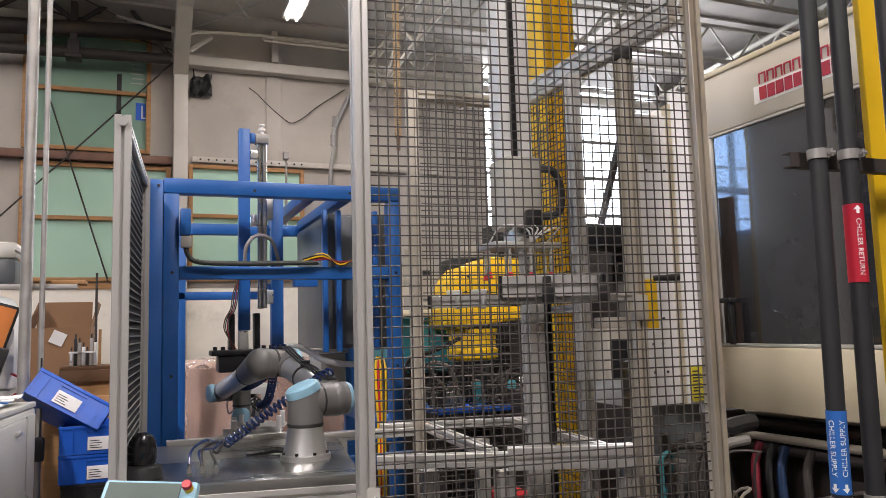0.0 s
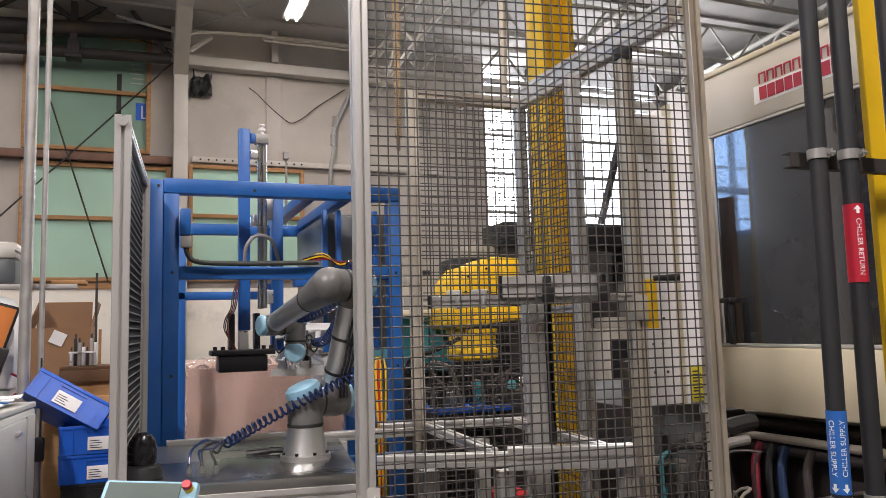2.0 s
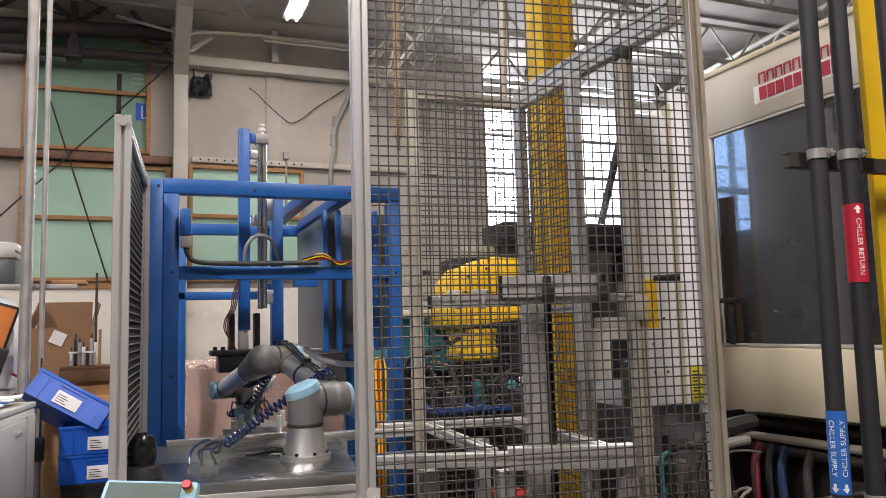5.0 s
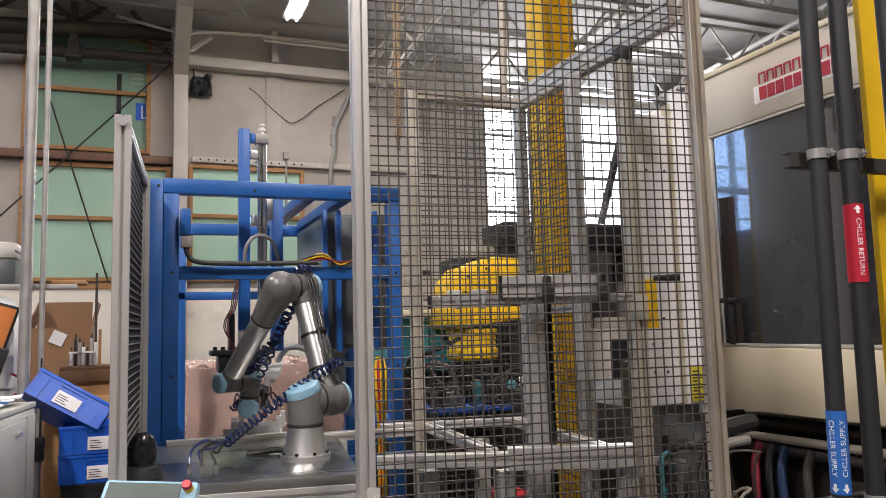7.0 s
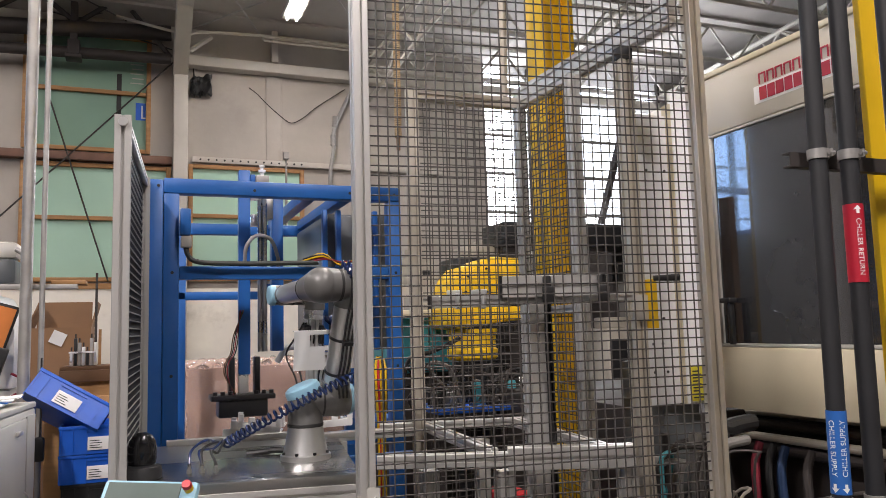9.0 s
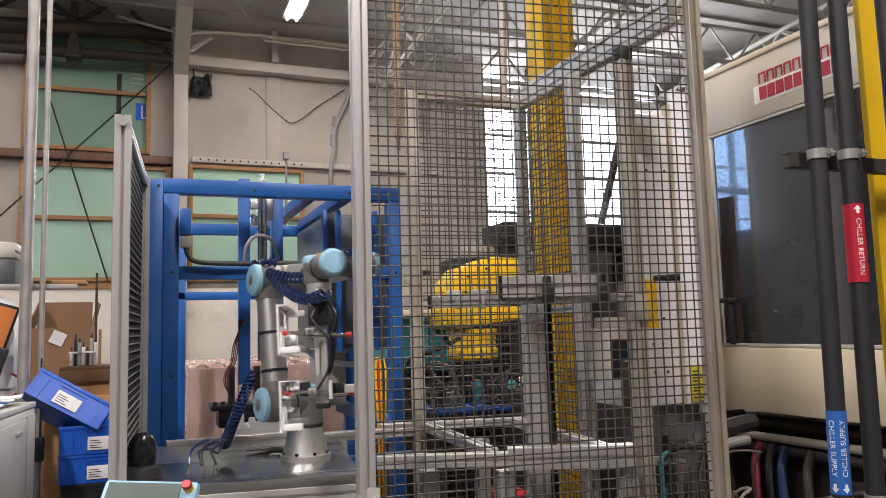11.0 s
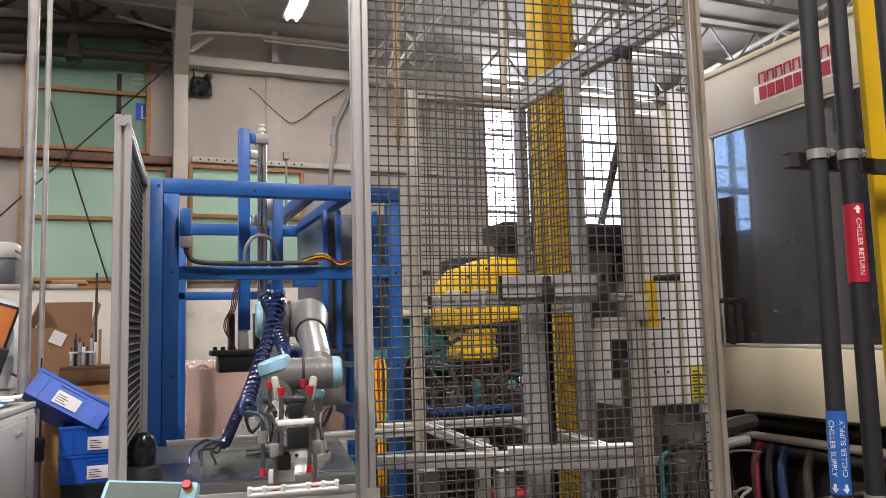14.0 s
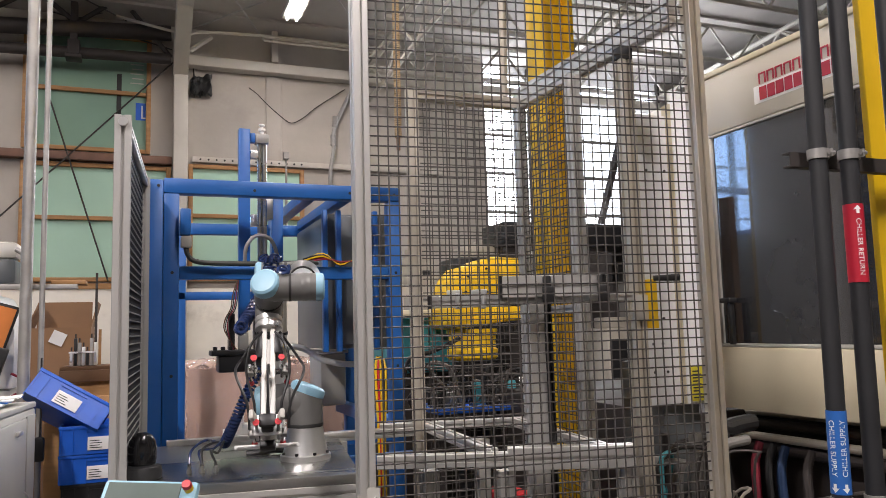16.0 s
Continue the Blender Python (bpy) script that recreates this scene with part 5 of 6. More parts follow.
for k, (x, z, r) in enumerate(((2.32, 0.93, 0.02), (2.28, 0.885, 0.016), (2.30, 0.84, 0.022), (2.35, 0.97, 0.015))):
    bm = B()
    rod(bm, (x, 0.35, z + 0.03), (x, 2.55, z), r, seg=12)
    solid("bed_pipe", bm, ALU_OLD if k % 2 else DARKSTEEL, "oily steel pipe along the machine bed", "pipe", "bed pipes")
for k, (y, mat, nm) in enumerate(((2.37, OLDRED, "red"), (2.24, OLDBLUE, "blue"), (2.12, DARKSTEEL, "dark"), (2.30, BLACK, "black"))):
    bm = B()
    hose(bm, [(2.28, y, 0.86), (2.24, y - 0.01, 0.78), (2.22, y - 0.04, 0.6), (2.24, y - 0.06, 0.3), (2.2, y - 0.08, 0.016)], 0.017, 10)
    solid("coolant_hose", bm, mat, nm + " rubber coolant hose below the machine", "hose", "coolant hoses")

# ---- chiller pipes ----
def words(text, size, m, mat, parent, name="lettering"):
    cu = bpy.data.curves.new(name, "FONT")
    cu.body, cu.size, cu.extrude = text, size, 0.0003
    cu.align_x, cu.align_y = "CENTER", "CENTER"
    tmp = bpy.data.objects.new(name, cu)
    scene.collection.objects.link(tmp)
    me = bpy.data.meshes.new_from_object(tmp.evaluated_get(bpy.context.evaluated_depsgraph_get()))
    bpy.data.objects.remove(tmp)
    bm = B()
    bm.from_mesh(me)
    return m, bm, mat, parent, name


def wrap_words(text, size, cx, cy, r, zc, angle, mat, parent, down=True):
    """Letters bent round an upright pipe, reading along it."""
    m, bm, mat, parent, name = words(text, size, None, mat, parent)
    for v in bm.verts:
        along, across, lift = v.co.x, v.co.y, v.co.z
        a = angle + (across if down else -across) / r
        v.co = Vector((cx + (r + lift) * math.cos(a), cy + (r + lift) * math.sin(a), zc + (-along if down else along)))
    part(name, bm, mat, parent)


LAGGING = material("pipe_lagging", (0.014, 0.0145, 0.017), 0.6, 0, 0.15, 9, 0.2, 140, 0.2, (0.06, 0.06, 0.06))
PX = ((1.262, 1.092, 0.0175, "SUPPLY"), (1.328, 1.078, 0.0178, "RETURN"))
TAPE = {"SUPPLY": material("blue_tape", (0.02, 0.12, 0.42), 0.4), "RETURN": material("red_tape", (0.42, 0.012, 0.03), 0.4)}
for x, y, r, text in PX:
    p = thing("chiller_pipe", (x, y, 0), "black insulated chiller pipe with printed band", "pipe", "chiller pipes")
    bm = B()
    rod(bm, (x, y, 0), (x, y, 5.3), r, seg=32)
    part("insulation", bm, LAGGING, p)
    z0, z1 = (1.012, 1.169) if text == "SUPPLY" else (1.416, 1.573)
    bm = B()
    rod(bm, (x, y, z0), (x, y, z1), r + 0.0012, seg=32)
    band = part("printed_band", bm, TAPE[text], p, "blue printed band" if text == "SUPPLY" else "red printed band")
    view = math.atan2(-y, -x)
    for da in ((-0.55, 0.55) if text == "SUPPLY" else (0.45,)):
        wrap_words("CHILLER " + text, 0.0145, x, y, r + 0.0014, (z0 + z1) / 2 + (0.008 if text == "SUPPLY" else -0.008), view + da, PAPER, band, down=(text == "RETURN" or da < 0))
        bm = B()
        zt = z0 + 0.012 if text == "SUPPLY" else z1 - 0.012
        s = -1 if text == "SUPPLY" else 1
        a = view + da
        rr = r + 0.0016
        def on(u, v):
            return (x + rr * math.cos(a + u / rr), y + rr * math.sin(a + u / rr), zt + s * v)
        vs = [bm.verts.new(on(u, v)) for u, v in ((-0.003, -0.008), (0.003, -0.008), (0.003, 0.0), (0.008, 0.0), (0.0, 0.009), (-0.008, 0.0), (-0.003, 0.0))]
        bm.faces.new(vs)
        part("arrow", bm, PAPER, band)
    for z in (1.665, 0.985):
        bm = B()
        rod(bm, (x, y, z), (x, y, z + 0.02), r + 0.003, seg=28)
        cl = part("pipe_clamp", bm, GALV, p)
        bm = B()
        box(bm, x + r * 0.3, y - r - 0.012, z + 0.002, x + r * 0.5, y - r + 0.004, z + 0.018)
        rod(bm, (x + r * 0.1, y - r - 0.008, z + 0.010), (x + r * 0.9, y - r - 0.008, z + 0.010), 0.0045, seg=8)
        part("bolt", bm, GALV, cl)
    # the pipes lean a little from the plumb line
    p.matrix_basis = pose(x - (0.026 if text == "SUPPLY" else 0.012), y + 0.008, 0, 0, 0.83 if text == "SUPPLY" else 0.45)
bm = B()
rod(bm, (1.437, 1.06, 0), (1.437, 1.06, 5.3), 0.0178, seg=28)
solid("chiller_pipe", bm, LAGGING, "black insulated chiller pipe without a band", "pipe", "chiller pipes")
strut = thing("strut_channel", (1.35, 1.14, 1.67), "dark slotted steel strut channel behind the pipes", "strut")
for z in (1.655, 0.965):
    part("channel", boxes((1.218, 1.128, z, 1.9, 1.132, z + 0.03), (1.218, 1.1321, z, 1.9, 1.15, z + 0.003), (1.218, 1.1321, z + 0.027, 1.9, 1.15, z + 0.03)), DARKSTEEL, strut)
yp = thing("yellow_post", (1.55, 1.32, 0), "yellow painted steel post behind the pipes", "post")
part("face", boxes((1.522, 1.185, 0, 1.67, 1.203, 5.3), bevel=0.005), YELLOW, yp)
part("web", boxes((1.61, 1.2035, 0, 1.626, 1.25, 5.3), bevel=0.005), YELLOW, yp)

# ---- small things on and before the table ----
dome = thing("dome_camera", (0.0, 2.165, 0.98), "black dome camera on round base on the table", "camera")
bm = B()
spin(bm, [(0.052, 0.98), (0.054, 0.984), (0.054, 1.0), (0.05, 1.012), (0.034, 1.016)], 32, Matrix.Translation((0.0, 2.165, 0)))
part("base", bm, BLACK, dome)
bm = B()
spin(bm, [(0.034, 1.0165), (0.036, 1.03), (0.036, 1.055), (0.033, 1.075), (0.024, 1.09), (0.012, 1.097), (0.004, 1.098)], 32, Matrix.Translation((0.004, 2.165, 0)))
part("head", bm, material("gloss_black", (0.01, 0.01, 0.011), 0.16, 0, 0.1, 15, 0.02, 120), dome, "glossy black camera head")
pend = thing("teach_pendant", (0.01, 1.76, 0.9), "pale blue teach pendant with touch screen and red stop button", "teach pendant")
PM = Matrix.Translation((0.005, 1.715, 0.972)) @ pose(0, 0, 0, -38, 0, -20) @ pose(0, 0, 0, 0, 3.5)
bm = B()
box(bm, -0.10, -0.012, -0.07, 0.10, 0.012, 0.085, PM)
soften(bm, 0.009)
part("case", bm, CAP, pend)
bm = B()
box(bm, -0.088, -0.0145, -0.06, 0.066, -0.0122, 0.076, PM)
part("screen", bm, material("pendant_screen", (0.10, 0.13, 0.12), 0.15), pend, "dull green touch screen")
bm = B()
rod(bm, (0.082, -0.012, 0.066), (0.082, -0.026, 0.066), 0.010, 0.009, seg=18, m=PM)
part("collar", bm, YELLOW, pend)
bm = B()
rod(bm, (0.082, -0.0262, 0.066), (0.082, -0.036, 0.066), 0.0105, 0.009, seg=18, m=PM)
part("stop_button", bm, RED, pend)
part("holder", boxes((-0.03, 1.80, 0.70, 0.05, 1.95, 0.72), (-0.03, 1.955, 0.70, 0.05, 1.96, 0.93)), ALU, pend)
br = thing("corner_bracket", (0.51, 1.81, 0.85), "pale sheet steel corner bracket on the fence post", "bracket")
bm = B()
vs = [bm.verts.new((x, y, z)) for x, y, z in ((0.43, 1.782, 0.80), (0.53, 1.766, 0.80), (0.53, 1.766, 0.975), (0.505, 1.770, 0.978), (0.43, 1.782, 0.925))]
f = bm.faces.new(vs)
ext = bmesh.ops.extrude_face_region(bm, geom=[f])
bmesh.ops.translate(bm, verts=[v for v in ext["geom"] if isinstance(v, bmesh.types.BMVert)], vec=(0, 0.004, 0))
part("plate", bm, GREYPAINT, br)
bm = B()
rod(bm, (0.52, 1.7675, 0.95), (0.5195, 1.76, 0.95), 0.006, seg=10)
part("bolt", bm, BRIGHT, br)
for x, y in ((0.122, 2.177), (0.154, 2.165), (0.189, 2.157)):
    f = thing("air_fitting", (x, y, 0.98), "brass and steel air fitting on the table top", "fitting", "air fittings")
    bm = B()
    rod(bm, (x, y, 0.98), (x, y, 0.989), 0.0075, seg=6)
    rod(bm, (x, y, 0.989), (x, y, 1.004), 0.0045, seg=10)
    part("body", bm, STEEL, f)
for k, (x, y) in enumerate(((0.122, 2.177), (0.154, 2.165), (0.154, 2.168), (0.189, 2.157))):
    bm = B()
    hose(bm, [(x, y, 1.003), (x + 0.006 * (1 - k), y + 0.02, 1.035), (0.165 + 0.012 * k, 2.235, 1.055 - 0.012 * k), (0.205 + 0.006 * k, 2.30, 1.04), (0.228, 2.34, 1.025)], 0.0034, 8)
    solid("air_line", bm, HOSE_BLUE if k % 2 == 0 else BLACK, "short air line from fitting to coiled hose", "air hose", "air lines")
bm = B()
hose(bm, [(0.30, 2.40, 0.985), (0.35, 2.385, 0.988), (0.38, 2.38, 0.992), (0.41, 2.36, 0.99)], 0.009, 8)
solid("robot_cable", bm, BLACK, "black connector cable at the robot base", "cable")

# ---- behind the cell: yellow robot, teal machine, benches ----
yr = thing("yellow_robot", (2.1, 4.6, 0), "yellow cast industrial robot behind the fence", "robot")
def casting(outline, y0, depth, bevel):
    bm = B()
    f = bm.faces.new([bm.verts.new((x, y0, z)) for x, z in outline])
    ext = bmesh.ops.extrude_face_region(bm, geom=[f])
    bmesh.ops.translate(bm, verts=[v for v in ext["geom"] if isinstance(v, bmesh.types.BMVert)], vec=(0, depth, 0))
    bmesh.ops.recalc_face_normals(bm, faces=bm.faces)
    soften(bm, bevel, 3)
    return bm


part("arm_casting", casting(((1.77, 1.53), (1.775, 1.60), (1.81, 1.67), (1.87, 1.735), (1.96, 1.755), (2.02, 1.785), (2.07, 1.80), (2.27, 1.795), (2.29, 1.76), (2.29, 1.50), (2.0, 1.49)), 4.42, 0.34, 0.02), YELLOW, yr)
part("cover_plate", casting(((2.08, 1.60), (2.08, 1.765), (2.25, 1.762), (2.25, 1.60)), 4.395, 0.024, 0.008), YELLOW, yr)
part("cover_plate", casting(((1.83, 1.55), (1.85, 1.66), (1.93, 1.725), (2.03, 1.74), (2.03, 1.55)), 4.40, 0.019, 0.006), YELLOW, yr)
for x, z in ((2.10, 1.62), (2.23, 1.62), (2.10, 1.745), (2.23, 1.745), (1.86, 1.57), (2.01, 1.57), (2.01, 1.72), (1.88, 1.67)):
    bm = B()
    rod(bm, (x, 4.394 + 0.006 * (x < 2.05), z), (x, 4.384 + 0.006 * (x < 2.05), z), 0.008, seg=8)
    part("bolt", bm, SATIN, yr)
part("skirt", casting(((1.735, 1.475), (2.29, 1.475), (2.285, 1.385), (2.12, 1.375), (1.98, 1.355), (1.80, 1.335), (1.745, 1.36)), 4.40, 0.38, 0.018), YELLOW, yr)
for k in range(6):
    x = 1.80 + 0.085 * k
    part("rib", boxes((x, 4.385, 1.395 - 0.012 * (5 - k) * 0.6, x + 0.012, 4.3995, 1.46), bevel=0.003), YELLOW, yr)
bm = B()
spin(bm, [(0.15, 1.135), (0.168, 1.15), (0.168, 1.20), (0.158, 1.21), (0.158, 1.29), (0.168, 1.30), (0.168, 1.334)], 28, Matrix.Translation((1.975, 4.58, 0)))
part("turret", bm, YELLOW, yr)
bm = B()
spin(bm, [(0.2, 0.0), (0.2, 0.05), (0.12, 0.07), (0.11, 0.9), (0.13, 1.134)], 24, Matrix.Translation((1.975, 4.58, 0)))
part("pedestal", bm, SATIN, yr)
for k in range(5):
    bm = B()
    rod(bm, (2.16 + 0.028 * k, 4.44, 1.30), (2.16 + 0.028 * k, 4.44, 1.372), 0.009, seg=8)
    part("connector", bm, BLACK, yr)
bm = B()
hose(bm, [(1.80, 4.38, 1.28), (1.70, 4.35, 1.24), (1.58, 4.33, 1.20), (1.45, 4.33, 1.17), (1.40, 4.34, 1.0)], 0.014, 8)
part("cable", bm, BLACK, yr)
yr.location.x += 0.05
tm = thing("teal_machine", (1.7, 5.0, 0), "teal painted machine tool behind the cell", "machine")
part("body", boxes((1.55, 4.8, 1.05, 2.0, 5.4, 1.42), bevel=0.02), TEAL, tm)
part("base", boxes((1.55, 4.82, 0, 2.0, 5.4, 1.049), bevel=0.01), DARKSTEEL, tm)
part("door", boxes((1.6, 4.78, 1.08, 1.8, 4.799, 1.38), bevel=0.01), TEAL, tm)
part("roller", boxes((1.50, 4.7, 1.421, 1.85, 4.8, 1.47), bevel=0.02), CREAM, tm)
bench = thing("workbench", (2.0, 4.4, 0), "cluttered workbench with blue top behind the cell", "workbench")
part("top", boxes((1.55, 4.0, 0.86, 2.45, 4.42, 0.89), bevel=0.004), BLUE_PLASTIC, bench)
for x in (1.58, 2.40):
    for y in (4.04, 4.38):
        part("leg", boxes((x - 0.02, y - 0.02, 0, x + 0.02, y + 0.02, 0.859)), DARKSTEEL, bench)
rng = random.Random(11)
for k in range(26):
    x, y = 1.58 + 0.82 * rng.random(), 4.06 + 0.3 * rng.random()
    w, d, h = rng.uniform(0.03, 0.12), rng.uniform(0.03, 0.08), rng.uniform(0.02, 0.14)
    bm = boxes((-w / 2, -d / 2, 0, w / 2, d / 2, h), bevel=0.005)
    bm.transform(pose(x, y, 0.8905, 0, 0, rng.uniform(0, 90)))
    solid("bench_part", bm, rng.choice((SATIN, GALV, DARKSTEEL, BLACK, PAPER, TEAL)), "small metal part lying on the workbench", "machine part", "bench clutter")
rng = random.Random(31)
for k in range(18):
    bm = B()
    x, y, z = rng.uniform(1.55, 2.35), rng.uniform(4.0, 4.3), rng.uniform(0.93, 1.12)
    hose(bm, [(x, y, 0.895), (x + rng.uniform(-0.1, 0.1), y, z), (x + rng.uniform(-0.2, 0.2), y + 0.05, z + rng.uniform(-0.04, 0.04)), (x + rng.uniform(-0.25, 0.25), y + 0.05, 0.9)], rng.uniform(0.006, 0.014), 6)
    solid("tangled_cable", bm, rng.choice((BLACK, SATIN, DARKSTEEL, BLACK, GALV)), "tangled dark cable heaped on the workbench", "cable", "bench cables")
for k in range(3):
    x = 1.62 + 0.2 * k
    bx = thing("floor_bin", (x, 3.3, 0), "red plastic bin on the floor behind the cell", "bin", "floor bins")
    part("body", boxes((x - 0.07, 3.2, 0, x + 0.07, 3.4, 0.55 + 0.1 * (k % 2)), bevel=0.01), RED if k != 1 else SATIN, bx)
    part("rim", boxes((x - 0.078, 3.19, 0.551 + 0.1 * (k % 2), x + 0.078, 3.41, 0.575 + 0.1 * (k % 2)), bevel=0.004), RED if k != 1 else SATIN, bx)
rng = random.Random(21)
for k in range(24):
    x, y = rng.uniform(2.2, 4.6), rng.uniform(5.2, 7.6)
    w, h = rng.uniform(0.2, 0.6), rng.uniform(0.9, 2.15)
    c = thing("stored_machine", (x, y, 0), "stored grey machine in the hall behind", "machine", "stored machines")
    mat = rng.choice((SCUFFED, GALV, SATIN, ALU_OLD, DARKSTEEL, SCUFFED))
    part("body", boxes((x - w / 2, y - 0.2, 0, x + w / 2, y + 0.2, h), bevel=0.015), mat, c)
    part("panel", boxes((x - w / 2.4, y - 0.215, h * 0.55, x + w / 3, y - 0.2005, h * 0.93), bevel=0.004), rng.choice((SCUFFED, SATIN, DARKGREY, GALV)), c)
    part("cap", boxes((x - w / 3, y - 0.15, h + 0.001, x + w / 4, y + 0.1, h + 0.09), bevel=0.01), rng.choice((SATIN, GALV, ALU_OLD)), c)
dk = thing("press_line", (3.4, 5.2, 0), "dark machine bridge below the windows", "machine")
part("bridge", boxes((2.5, 5.0, 1.95, 4.2, 5.4, 2.13), bevel=0.02), SATIN, dk)
for x in (2.55, 4.0):
    part("leg", boxes((x, 5.05, 0, x + 0.14, 5.3, 1.949)), DARKSTEEL, dk)
for k in range(5):
    bm = B()
    z = 1.0 + 0.04 * k
    hose(bm, [(0.84 + 0.008 * k, 2.82, 0.3), (0.845 + 0.006 * k, 2.82, 0.9), (0.84 + 0.01 * k, 2.83, 1.2), (0.86, 2.84 + 0.01 * k, 1.24)], 0.005, 8)
    solid("hanging_cable", bm, (YELLOW, RED, YELLOW, BLACK, YELLOW)[k], "%s cable hanging behind the fence post" % ("yellow", "red", "yellow", "black", "yellow")[k], "cable", "hanging cables")

# ---- what moves ----
# seconds and the four arm joints in degrees
REACH = [ (0.0, 104, 74, 32, 74), (0.4, 104, 72, 31, 77), (0.6, 106, 66, 41, 74), (0.8, 108, 49, 70, 61), (1.0, 114, 31, 100, 53), (1.2, 118, 18, 117, 38), (1.4, 118, 12, 123, 34), (1.6, 117, -7, 133, 42), (1.9, 107, -24, 130, 70), (2.3, 100, -24, 125, 80), (2.6, 105, -20, 127, 76), (2.8, 110, -13, 129, 62), (3.0, 116, -8, 132, 48), (3.3, 115, 15, 119, 34), (3.6, 114, 20, 114, 36), (4.2, 108, 45, 77, 50) ]
RETURN = [ (5.2, 103, 74, 31, 75), (6.0, 103, 74, 31, 75), (6.3, 104, 69, 36, 75), (6.6, 112, 36, 91, 52), (6.9, 116, 22, 112, 40), (7.2, 116, 19, 116, 44), (7.5, 110, 2, 123, 52), (7.8, 102, -19, 127, 74), (8.0, 97, -24, 122, 94), (8.3, 98, -25, 119, 104), (8.6, 97, -23, 114, 143), (9.0, 96, -24, 115, 172), (9.2, 90, -28, 117, 176) ]
DELIVER = [ (9.8, 40, -33, 126, 172), (10.5, -38, -33, 126, 172), (11.0, -76, -10, 98, 178), (11.3, -92, 12, 74, 182), (11.5, -95, 19, 64, 187), (12.0, -100, 27, 55, 181), (12.3, -99, 25, 69, 128), (12.5, -98.5, 32, 69, 98), (12.8, -99, 35, 72, 76), (13.0, -99, 37.5, 67.3, 76), (13.4, -98, 51.3, 54.4, 75), (13.6, -98, 53.4, 51.4, 75.5), (14.0, -98, 49.2, 57.3, 74), (14.4, -100.5, 26.7, 90.7, 61), (15.4, -101.5, 21.5, 98.7, 58), (16.0, -100, 8, 89, 146) ]
ROLL_OF_TOOL = [(0.0, 0), (2.2, 0), (2.5, 40), (2.8, 95), (3.1, 150), (3.4, 180), (6.9, 180), (7.6, 90), (8.0, 20), (8.3, 0), (9.2, 0), (10.5, -50), (11.3, -60), (11.5, -54), (11.8, -30), (12.0, -14), (12.3, 0), (16.0, 0)]
PRESS = [(0.0, 0.0), (7.4, 0.0), (7.7, -0.025), (8.0, -0.07), (8.4, -0.115), (9.0, -0.178), (9.5, -0.215), (12.9, -0.215), (13.3, -0.155), (13.6, -0.09), (13.95, 0.0), (16.0, 0.0)]
GANTRY = [(0.0, 0.0), (0.2, 0.0), (0.3, 0.01), (0.4, 0.07), (0.5, 0.19), (0.6, 0.34), (0.7, 0.50), (0.8, 0.67), (0.9, 0.83), (1.0, 0.95), (1.2, 1.02), (16.0, 1.02)]


def between(rows, t):
    """A smooth value from rows of (seconds, values)."""
    n = len(rows) - 1
    i = max(j for j in range(n) if rows[j][0] <= t or j == 0)
    a, b = rows[i], rows[i + 1]
    h = b[0] - a[0]
    u = min(max((t - a[0]) / h, 0), 1)
    out = []
    for k in range(1, len(a)):
        ma = (b[k] - rows[i - 1][k]) / (b[0] - rows[i - 1][0]) if i else 0
        mb = (rows[i + 2][k] - a[k]) / (rows[i + 2][0] - a[0]) if i + 2 <= n else 0
        d = (b[k] - a[k]) / h
        if i and (a[k] - rows[i - 1][k]) * d <= 0:
            ma = 0
        if i + 2 <= n and (rows[i + 2][k] - b[k]) * d <= 0:
            mb = 0
        ma, mb = [max(min(m, 3 * abs(d)), -3 * abs(d)) for m in (ma, mb)]
        out.append((2 * u ** 3 - 3 * u * u + 1) * a[k] + (u ** 3 - 2 * u * u + u) * h * ma + (3 * u * u - 2 * u ** 3) * b[k] + (u ** 3 - u * u) * h * mb)
    return out


def turn(axis, deg):
    return Matrix.Rotation(radians(deg), 4, axis)


def arm(t):
    """The links' poses in the robot's space."""
    q1, q2, q3, q4 = between(REACH + RETURN + DELIVER, t)
    roll = between(ROLL_OF_TOOL, t)[0]
    swing = max(q1 - 76, 0) * (1 - min(max((t - 7.3) / 1.0, 0), 1))
    swing -= 3.5 * min(max((t - 12.2) / 0.4, 0), 1) * min(max((15.9 - t) / 0.4, 0), 1)
    m1 = turn("Z", q1)
    m2 = m1 @ Matrix.Translation((0, S2, D1)) @ turn("Y", q2)
    m3 = m2 @ Matrix.Translation((0, S3, A2)) @ turn("Y", q3)
    m4 = m3 @ Matrix.Translation((0, 0, A3)) @ turn("Y", q4)
    m5 = m4 @ Matrix.Translation((0, S4, 0)) @ turn("Z", swing) @ Matrix.Translation((0, -S4, 0))
    return m1, m2, m3, m4, m5, m5 @ TOOL @ turn("Z", roll)


def curve(p, t):
    a, b, c, d = p
    return a * (1 - t) ** 3 + 3 * b * t * (1 - t) ** 2 + 3 * c * t * t * (1 - t) + d * t ** 3


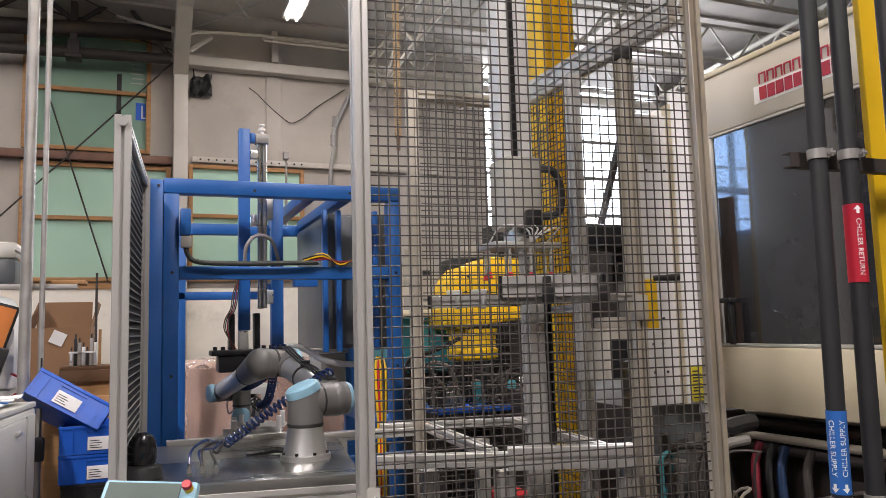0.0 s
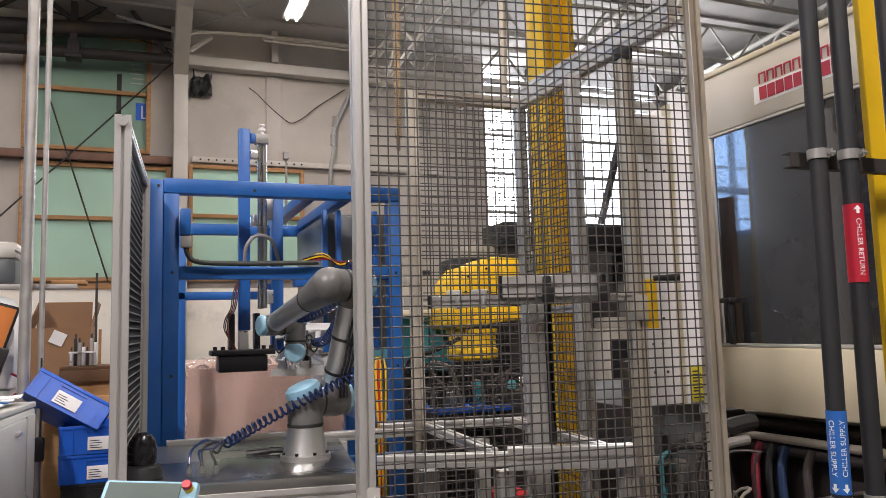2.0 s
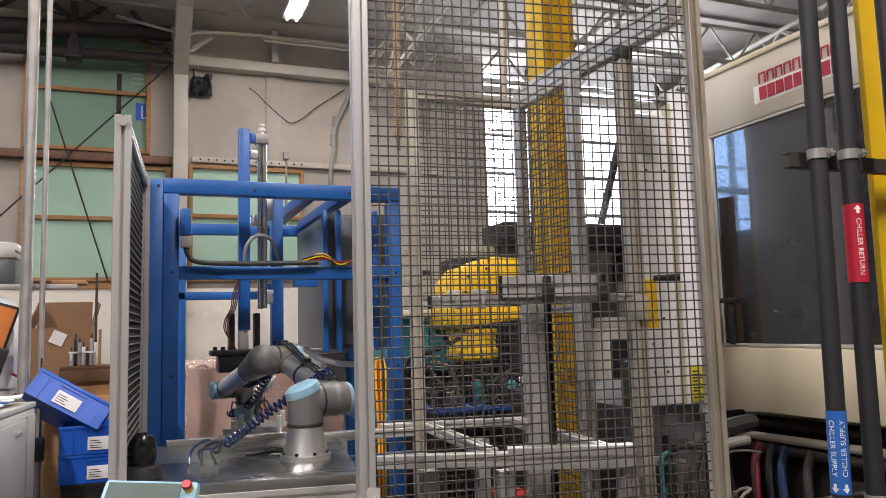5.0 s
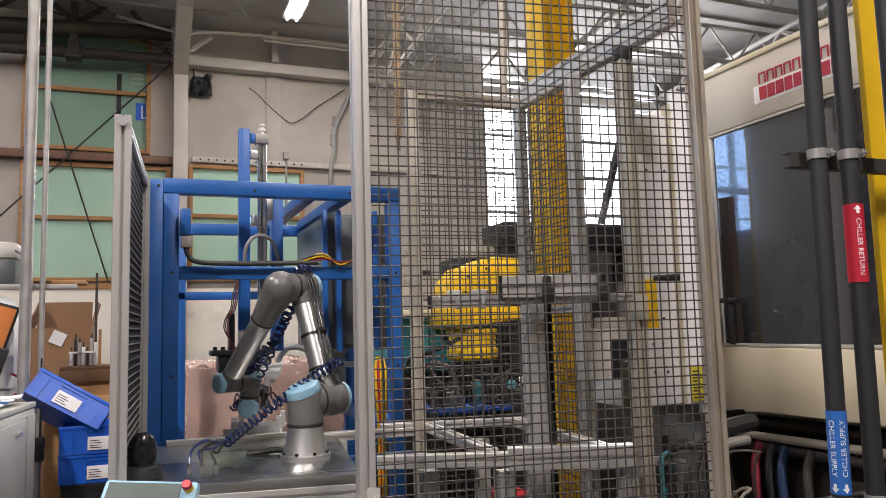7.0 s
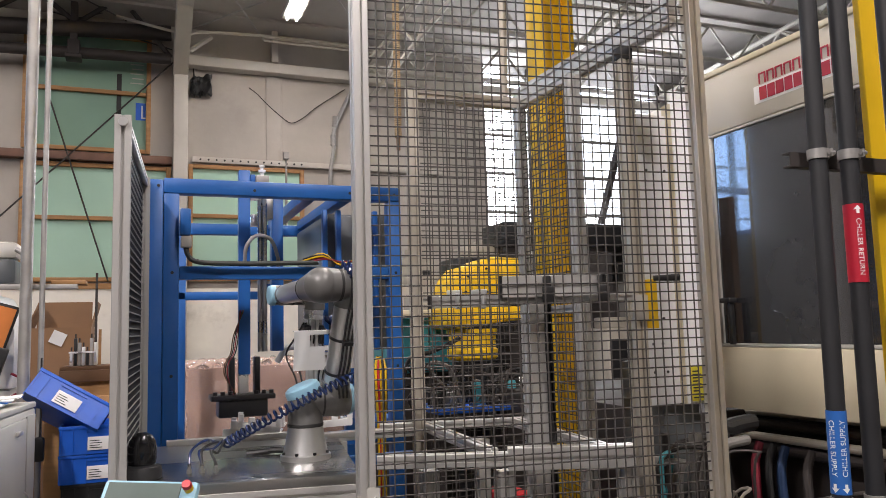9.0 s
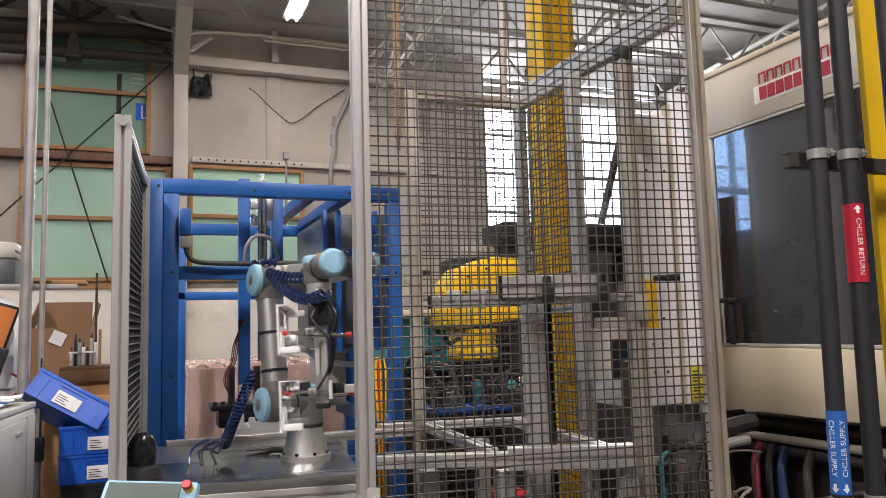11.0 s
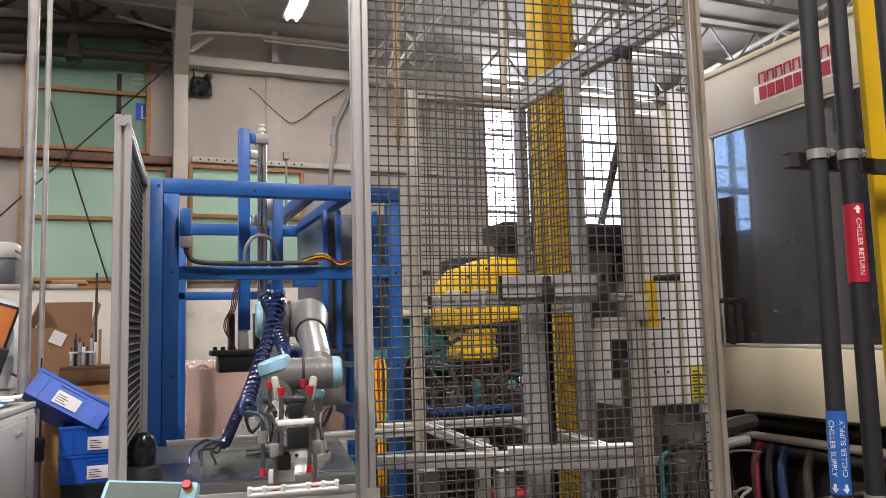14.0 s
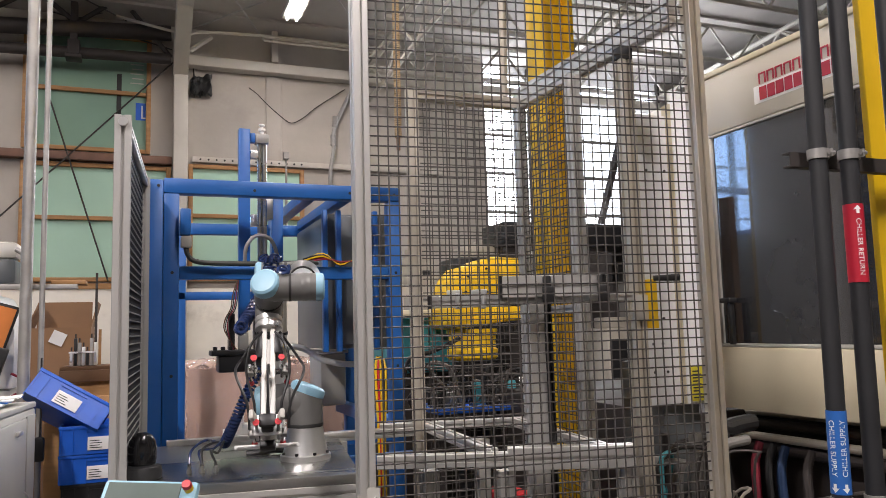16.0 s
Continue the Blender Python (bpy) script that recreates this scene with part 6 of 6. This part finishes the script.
def motions():
    times = [round(0.1 * i, 1) for i in range(161)]
    poses = {t: arm(t) for t in times}
    for ob, k in ((shoulder, 0), (upper, 1), (fore, 2), (wrist1, 3), (wrist2, 4), (tool, 5)):
        walk(ob, [(t, poses[t][k]) for t in times])
    # trays: two lifted from the fixture, two set down in it
    held = lambda t, m: ROBOT @ poses[t][5] @ m
    low = [Matrix.Translation((0.094, -0.01, z)) for z in (0.305, 0.12)]
    high = [Matrix.Translation((-0.080, -0.01, z)) @ turn("Z", 180) for z in (0.28, 0.13)]
    for k in range(2):
        f = held(1.2, low[k])
        h = radians(76)
        rest = Matrix(((0, -math.sin(h), math.cos(h), f.translation.x), (0, math.cos(h), math.sin(h), f.translation.y), (-1, 0, 0, 0.994), (0, 0, 0, 1)))
        rows = [(0.0, rest), (1.1, rest)] + [(t, held(t, low[k])) for t in times if 1.2 <= t <= 13.8]
        last = rows[-1][1]
        for t, fall in ((13.9, 0.04), (14.0, 0.2), (14.1, 0.46), (14.2, 0.80)):
            rows.append((t, Matrix.Translation((0, 0, -fall)) @ last))
        x, y, z = last.translation
        flat = Matrix.Translation((x, y, 0.003)) @ turn("Z", -100) @ turn("Y", 90)
        walk(trays[k], rows + [(14.35, flat), (16.0, flat)])
        rows = [(t, held(t, high[k])) for t in times if t <= 4.2]
        walk(trays[2 + k], rows + [(5.0, rest), (16.0, rest)])
    walk(press_slide, [(t, pose(0.40, 3.2, 1.2 + z)) for t, z in PRESS])
    walk(gantry, [(t, pose(1.115, 2.13, 1.55 + z)) for t, z in GANTRY])
    # hoses follow the arm, turn by turn
    hooks = {}
    anchor = Vector((0.228, 2.34, 1.025))
    for t in times[::2]:
        m1, m2, m3, m4, m5, m6 = [ROBOT @ m for m in poses[t]]
        end = m2 @ Vector((-0.052, -0.04, 0.10))
        push = m1.to_3x3() @ Vector((0.03, -0.065, 0.0))
        top = m2 @ Vector((-0.03, 0.0, A2 + 0.058))
        wrist = m6 @ Vector((-0.02, -0.062, 0.03))
        sag = max(0.0, 0.42 - (end - anchor).length)
        bow = Vector((-0.03, -0.10, 0.02))
        one = (anchor, anchor.lerp(end, 0.3) + 0.6 * bow - Vector((0, 0, 0.2 * sag)), anchor.lerp(end, 0.72) + bow - Vector((0, 0, 0.2 * sag)), end)
        out = m3 @ Vector((0.075, 0.02, 0.12))
        two = (top, top + (out - top) * 0.45 + 0.6 * push, wrist + (top - wrist) * 0.3 + (out - top) * 0.2 - Vector((0, 0, 0.06)) + push, wrist)
        side = m4 @ Vector((0.03, -0.05, -0.04))
        top2 = top + (m3 @ Vector((0.0, -0.03, 0.0)) - m3 @ Vector((0.0, 0.0, 0.0)))
        three = (top2, top2 + (out - top) * 0.5 + 0.3 * push, side + (top2 - side) * 0.35 + (out - top) * 0.3 - Vector((0, 0, 0.05)) + 0.3 * push, side)
        hooks[t] = (one, two, three)
    for c, k in ((coil_table, 0), (coil_wrist, 1), (coil_tool, 2)):
        for i, w in enumerate(c.children):
            u = (i + 0.5) / TURNS
            rows = []
            for t in times[::2]:
                p = hooks[t][k]
                d = curve(p, min(u + 0.02, 1)) - curve(p, max(u - 0.02, 0))
                rows.append((t, Matrix.Translation(curve(p, u)) @ d.to_track_quat("Z", "Y").to_matrix().to_4x4()))
            walk(w, rows)


motions()
